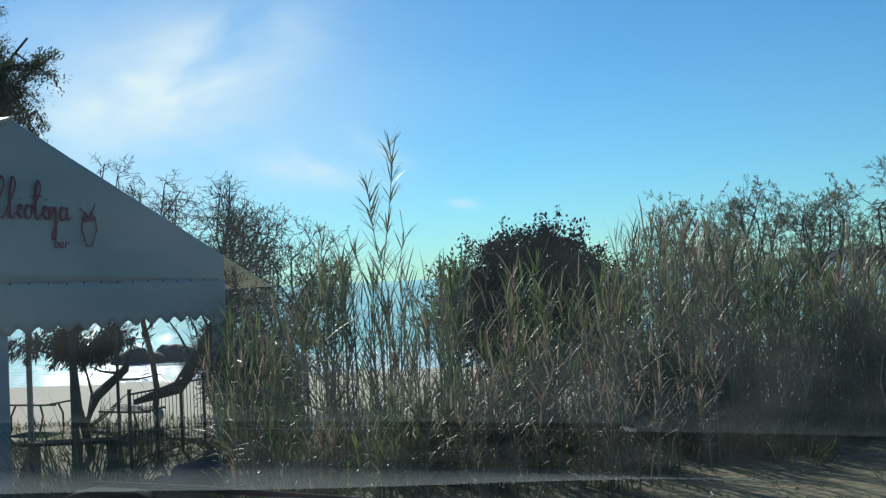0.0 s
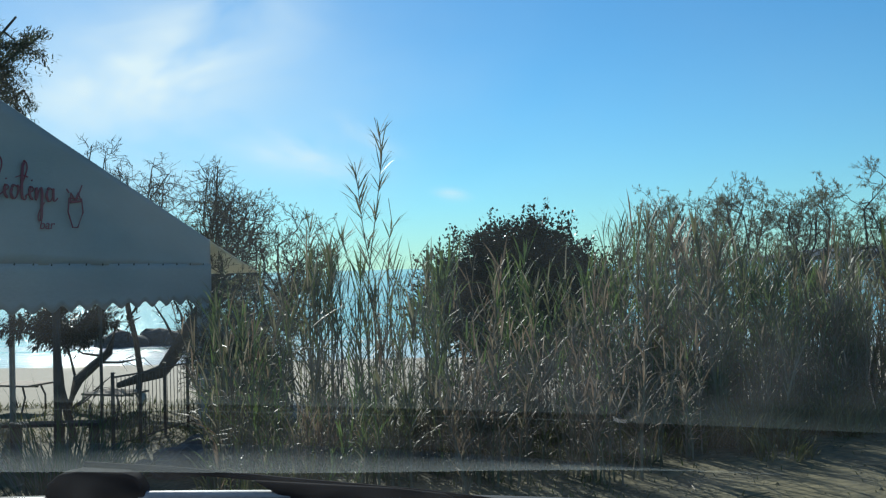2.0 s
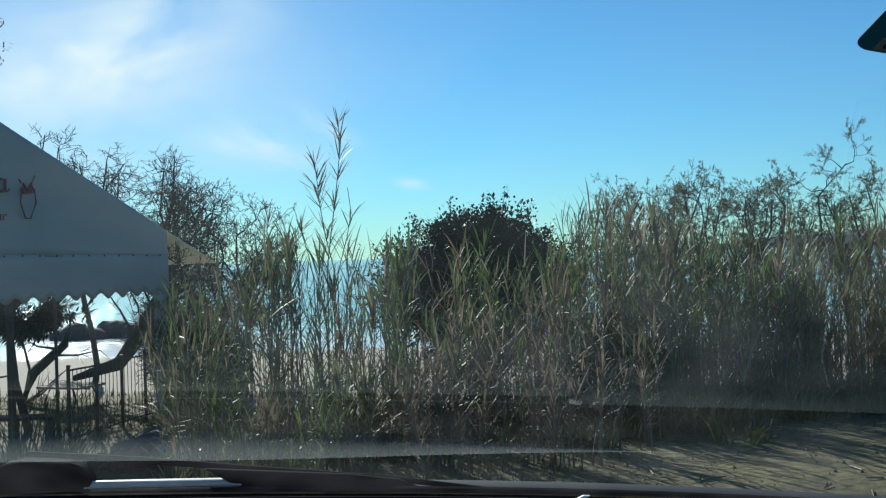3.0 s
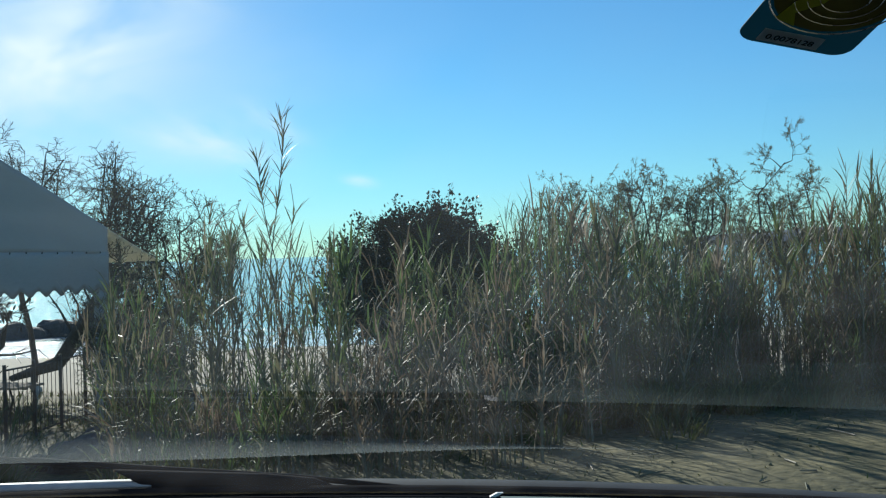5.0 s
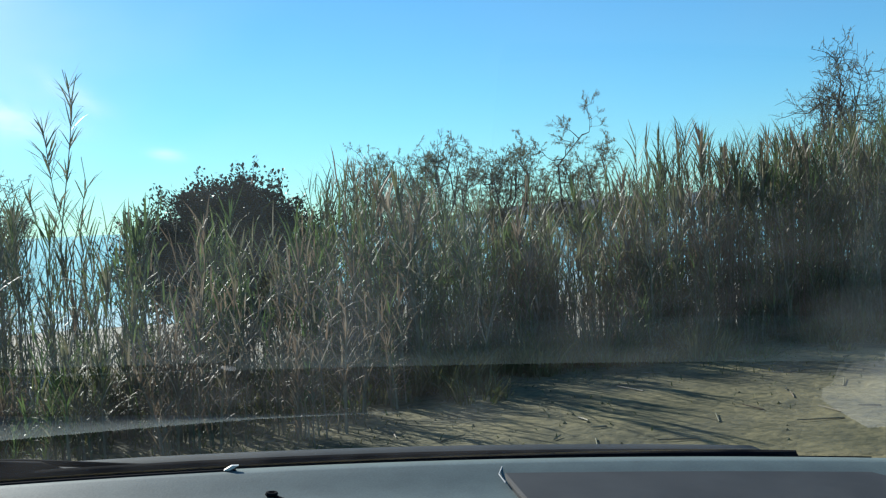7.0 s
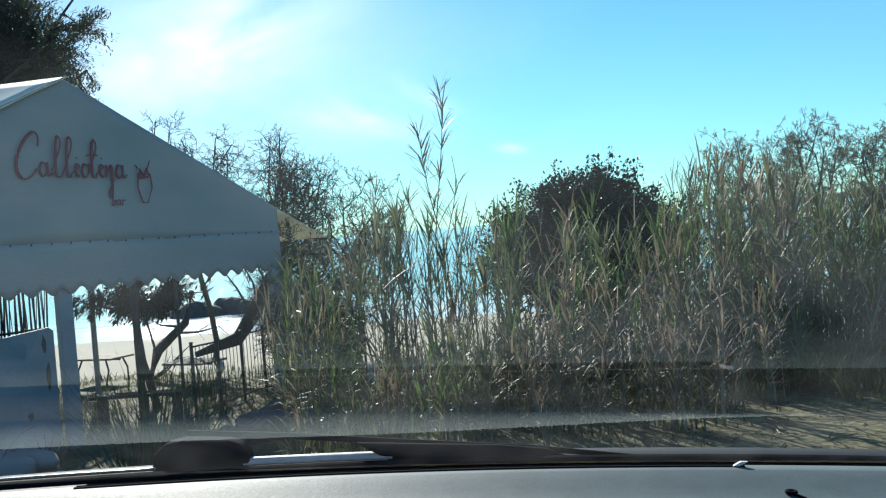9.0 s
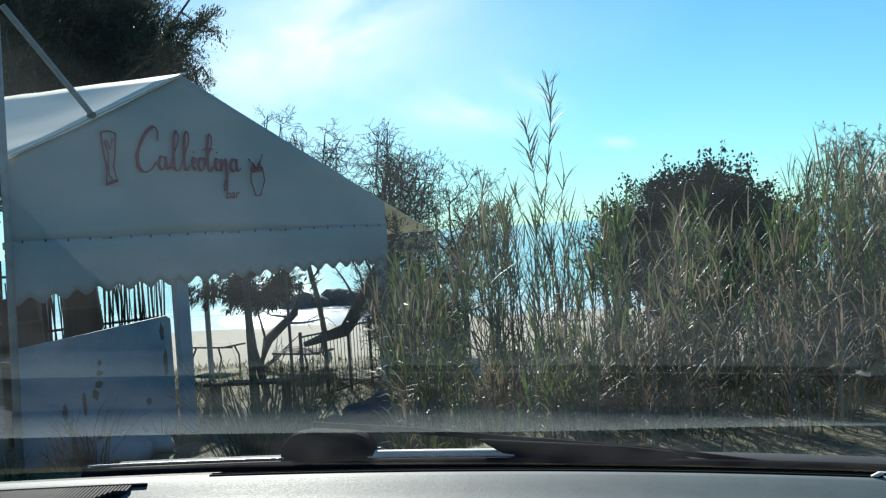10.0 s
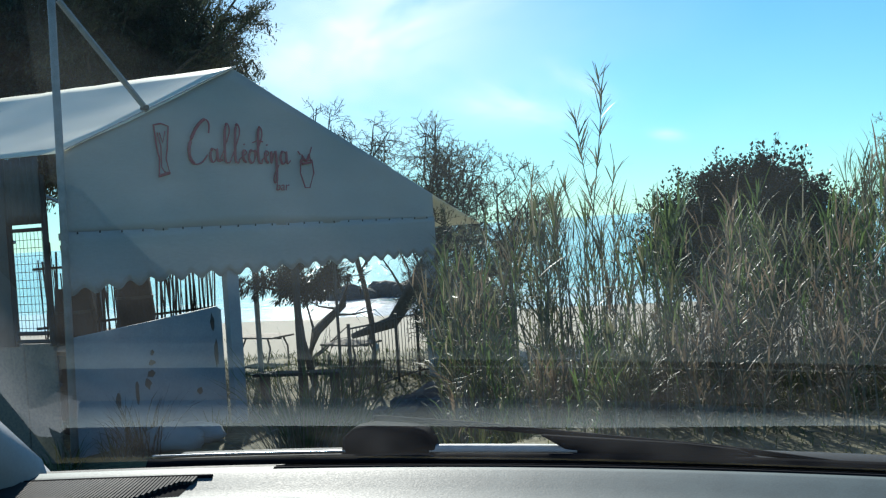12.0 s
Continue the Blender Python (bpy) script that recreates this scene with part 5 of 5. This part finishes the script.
def barrel(s, b, r, z1):
    profile = [(0.82, 0), (0.95, 0.2), (1.0, 0.5), (0.95, 0.8), (0.82, 1)]
    m = CANOPY @ pose(s, b, -1.25)
    t = thing("barrel", "dark wooden barrel behind the bar counter", "barrel", m, group="barrels")
    h = z1 + 1.25
    part("barrel_body", bent([(0, 0, h * u) for _, u in profile], [r * k for k, _ in profile], 18), M_DARKWOOD, t, smooth=True)
    for u in (0.15, 0.35, 0.65, 0.85):
        part("hoop", bent([(0, 0, h * u - 0.02), (0, 0, h * u + 0.02)], r * (1.015 if 0.3 < u < 0.7 else 0.96), 18), M_DARKMETAL, t)


barrel(0.8, 1.6, 0.27, 0.75)
barrel(1.85, 1.9, 0.26, 0.85)


def rock(x, y, z, r, seed):
    rng = random.Random(seed)
    bm = bmesh.new()
    bmesh.ops.create_icosphere(bm, subdivisions=3, radius=1)
    for v in bm.verts:
        k = 1 + 0.35 * noise.noise(v.co * 1.3 + Vector((seed, 0, 0))) + 0.12 * noise.noise(v.co * 4 + Vector((0, seed, 0)))
        v.co = Vector((v.co.x * r[0], v.co.y * r[1], v.co.z * r[2])) * k
    me = bpy.data.meshes.new("rock")
    bm.to_mesh(me)
    bm.free()
    me.materials.append(M_ROCK)
    ob = new("rock", me)
    ob.location = (x, y, z)
    tagged(ob, "dark wet rock standing in the surf" if y > 30 else "dark rough lump added for the soil bank beside the reeds", "rock", "rocks in the surf" if y > 30 else "stones by the bank")


M_ROCK = material("dark_rock", (0.07, 0.065, 0.06), (0.03, 0.03, 0.03), scale=2, fine=14, rough=0.8, bump=0.8, bump_dist=0.05)
for k, (x, y, r) in enumerate(((-16.8, 54, (1.6, 0.9, 0.9)), (-15.0, 55, (1.5, 0.9, 1.15)), (-13.4, 54.5, (1.4, 0.9, 1.0)), (-12.0, 55, (1.3, 0.8, 0.8)), (-19.0, 56, (0.8, 0.5, 0.35)))):
    rock(x, y, SEA - 0.1, r, k + 1)
# Dark lumps added in place of a soil bank beside the reeds.
for k, (x, y, r) in enumerate(((-2.95, 11.6, 0.27), (-2.6, 11.7, 0.36), (-2.25, 11.5, 0.4), (-1.9, 11.3, 0.36), (-3.35, 11.7, 0.14))):
    rock(x, y, ground_z(x, y) + r * 0.4, (r * 1.3, r, r * 0.8), k + 20)


# ---- tufts and grass ----
def tuft(x, y, n, h, mat, label, seed, spread=0.18):
    rng = random.Random(seed)
    t = thing("grass_tuft", label, "grass", group="grass tufts")
    sh = Shape()
    for _ in range(n):
        a, r = rng.uniform(0, 6.283), spread * math.sqrt(rng.random())
        px, py = x + r * math.cos(a), y + r * math.sin(a)
        blade(sh, Vector((px, py, ground_z(px, py) - 0.02)), a + rng.gauss(0, 0.6), rng.uniform(0.95, 1.5), h * rng.uniform(0.5, 1.1), rng.uniform(0.006, 0.012), rng.uniform(0.02, 0.5), rng)
    tagged(part("tussock", sh, mat, t), kind="stuff")


tuft(-3.45, 9.2, 120, 1.5, M_REEDGREEN, "tall green strap-leaved tuft growing by the car", 1, 0.2)
tuft(-3.3, 8.7, 110, 1.3, M_CANE, "tuft of dry straw-coloured grass growing by the car", 2, 0.28)
tuft(-3.1, 9.4, 90, 1.35, M_REEDGREEN, "green strap-leaved tuft growing by the car", 3, 0.15)
tuft(-3.75, 10.6, 200, 0.62, M_DARKLEAF, "dark green bushy weeds behind the tall tuft", 6, 0.32)
tuft(-4.5, 12.2, 120, 0.45, M_GRASS, "low green weeds under the bench", 7, 0.4)
tuft(-1.35, 6.7, 80, 0.5, M_GRASS, "pale green grass tuft before the reeds", 4, 0.25)
tuft(-0.85, 6.4, 60, 0.4, M_GRASS, "pale green grass tuft before the reeds", 5, 0.25)
for k, (s, b) in enumerate(((0.2, -0.35), (0.7, -0.3), (-0.4, -0.2), (1.5, -0.3))):
    p = CANOPY @ Vector((s, b, 0))
    tuft(p.x, p.y, 40, 0.4, M_GRASS, "weeds growing against the bar counter", 30 + k, 0.2)

p = CANOPY @ Vector((0.45, -0.45, 0))
tuft(p.x, p.y, 70, 0.75, M_DARKLEAF, "dark spiky plant before the bar counter", 50, 0.3)

rng = random.Random(61)
for k in range(26):
    x = rng.uniform(1.0, 8.5)
    y = (7.75 if x > 2.4 else 6.9) - abs(rng.gauss(0, 0.45))
    tuft(x, y, rng.randint(60, 110), rng.uniform(0.08, 0.22), M_GRASS if k % 3 else M_REEDGREEN, "low weed tuft on the dirt by the reeds", 200 + k, rng.uniform(0.08, 0.25))

for k in range(22):
    x = rng.uniform(1.5, 3.8) if k % 3 else rng.uniform(3.8, 8.0)
    y = (7.4 if x > 2.2 else 7.0) - abs(rng.gauss(0, 0.22))
    tuft(x, y, rng.randint(90, 150), rng.uniform(0.22, 0.42), M_GRASS, "thick green weeds at the foot of the reeds", 300 + k, rng.uniform(0.2, 0.38))


def sack(s, b, r, seed):
    """A slumped pale sack lying before the counter."""
    bm = bmesh.new()
    bmesh.ops.create_icosphere(bm, subdivisions=3, radius=1)
    for v in bm.verts:
        k = 1 + 0.2 * noise.noise(v.co * 1.6 + Vector((seed, 0, 0))) + 0.06 * noise.noise(v.co * 5)
        v.co = Vector((v.co.x * r * 1.5, v.co.y * r, max(v.co.z, -0.5) * r * 0.8)) * k
    me = bpy.data.meshes.new("sack")
    bm.to_mesh(me)
    bm.free()
    me.materials.append(M_CANVAS)
    me.shade_smooth()
    ob = new("sack", me)
    q = CANOPY @ Vector((s, b, 0))
    ob.location = (q.x, q.y, ground_z(q.x, q.y) + r * 0.38)
    tagged(ob, "slumped pale grey sack before the bar counter", "sack", "sacks by the counter")


sack(0.75, -0.55, 0.24, 1)
sack(1.15, -0.5, 0.2, 2)


def grass_strip():
    """Short grass and weeds along the foot of the reeds and in patches on the dirt."""
    rng = random.Random(77)
    sh = Shape()
    k = 0
    while k < 17000:
        x, y = rng.uniform(-2.5, 11), rng.uniform(4.8, 8.4)
        edge = 8.1 if x > 2.4 else 8.1 - 1.6 * smooth01((2.4 - x) / 2)
        d = edge - y
        dens = math.exp(-max(d, 0) * 1.3) + 0.35 * max(0, noise.noise(Vector((x * 0.8, y * 0.8, 4))))
        if rng.random() > dens:
            continue
        k += 1
        h = rng.uniform(0.015, 0.06) + 0.32 * rng.random() * math.exp(-max(d, 0) * 2.2)
        blade(sh, Vector((x, y, ground_z(x, y) - 0.01)), rng.uniform(0, 6.283), rng.uniform(0.6, 1.5), h, rng.uniform(0.003, 0.007), rng.uniform(0.1, 0.7), rng)
    single("grass", sh, M_GRASS, "short dry grass and weeds along the reeds", "grass", kind="stuff")


grass_strip()


def weed_strip():
    """Low dark weeds over the soil between the bar and the sand."""
    rng = random.Random(78)
    sh = Shape()
    for _ in range(5500):
        x = rng.uniform(-9.5, -1.8)
        y = rng.uniform(12.2, 15.2 + 3.7 * smooth01((-1.5 - x) / 3.0))
        if noise.noise(Vector((x * 0.9, y * 0.9, 2))) < -0.12:
            continue
        blade(sh, Vector((x, y, ground_z(x, y) - 0.01)), rng.uniform(0, 6.283), rng.uniform(0.5, 1.45), rng.uniform(0.06, 0.24), rng.uniform(0.006, 0.014), rng.uniform(0, 0.4), rng)
    single("weeds", sh, M_GRASS, "low dark green weeds between the bar and the sand", "weeds", kind="stuff")


weed_strip()


def litter():
    """Dead reed pieces and small stones strewn on the dirt."""
    rng = random.Random(9)
    canes, stones = Shape(), Shape()
    for _ in range(120):
        x, y = rng.uniform(0.5, 9), rng.uniform(4.0, 8.0)
        a, ln = rng.uniform(0, 6.283), rng.uniform(0.05, 0.3)
        z = ground_z(x, y) + 0.006
        x1, y1 = x + ln * math.cos(a), y + ln * math.sin(a)
        canes.tube([(x, y, z), (x1, y1, ground_z(x1, y1) + 0.012)], [0.005, 0.003], 4)
    for _ in range(260):
        x, y, r = rng.uniform(0, 9), rng.uniform(3.6, 8.0), rng.uniform(0.004, 0.015)
        z = ground_z(x, y)
        stones.add([(x - r, y, z), (x + r * 0.3, y - r, z), (x + r, y + r * 0.4, z), (x - r * 0.2, y + r, z), (x, y, z + r)], [(0, 1, 4), (1, 2, 4), (2, 3, 4), (3, 0, 4)])
    single("dead_canes", canes, M_CANE, "dry reed pieces lying on the dirt", "litter", kind="stuff")
    single("pebbles", stones, M_GROUND, "small pebbles strewn on the dirt", "pebbles", kind="stuff")


litter()
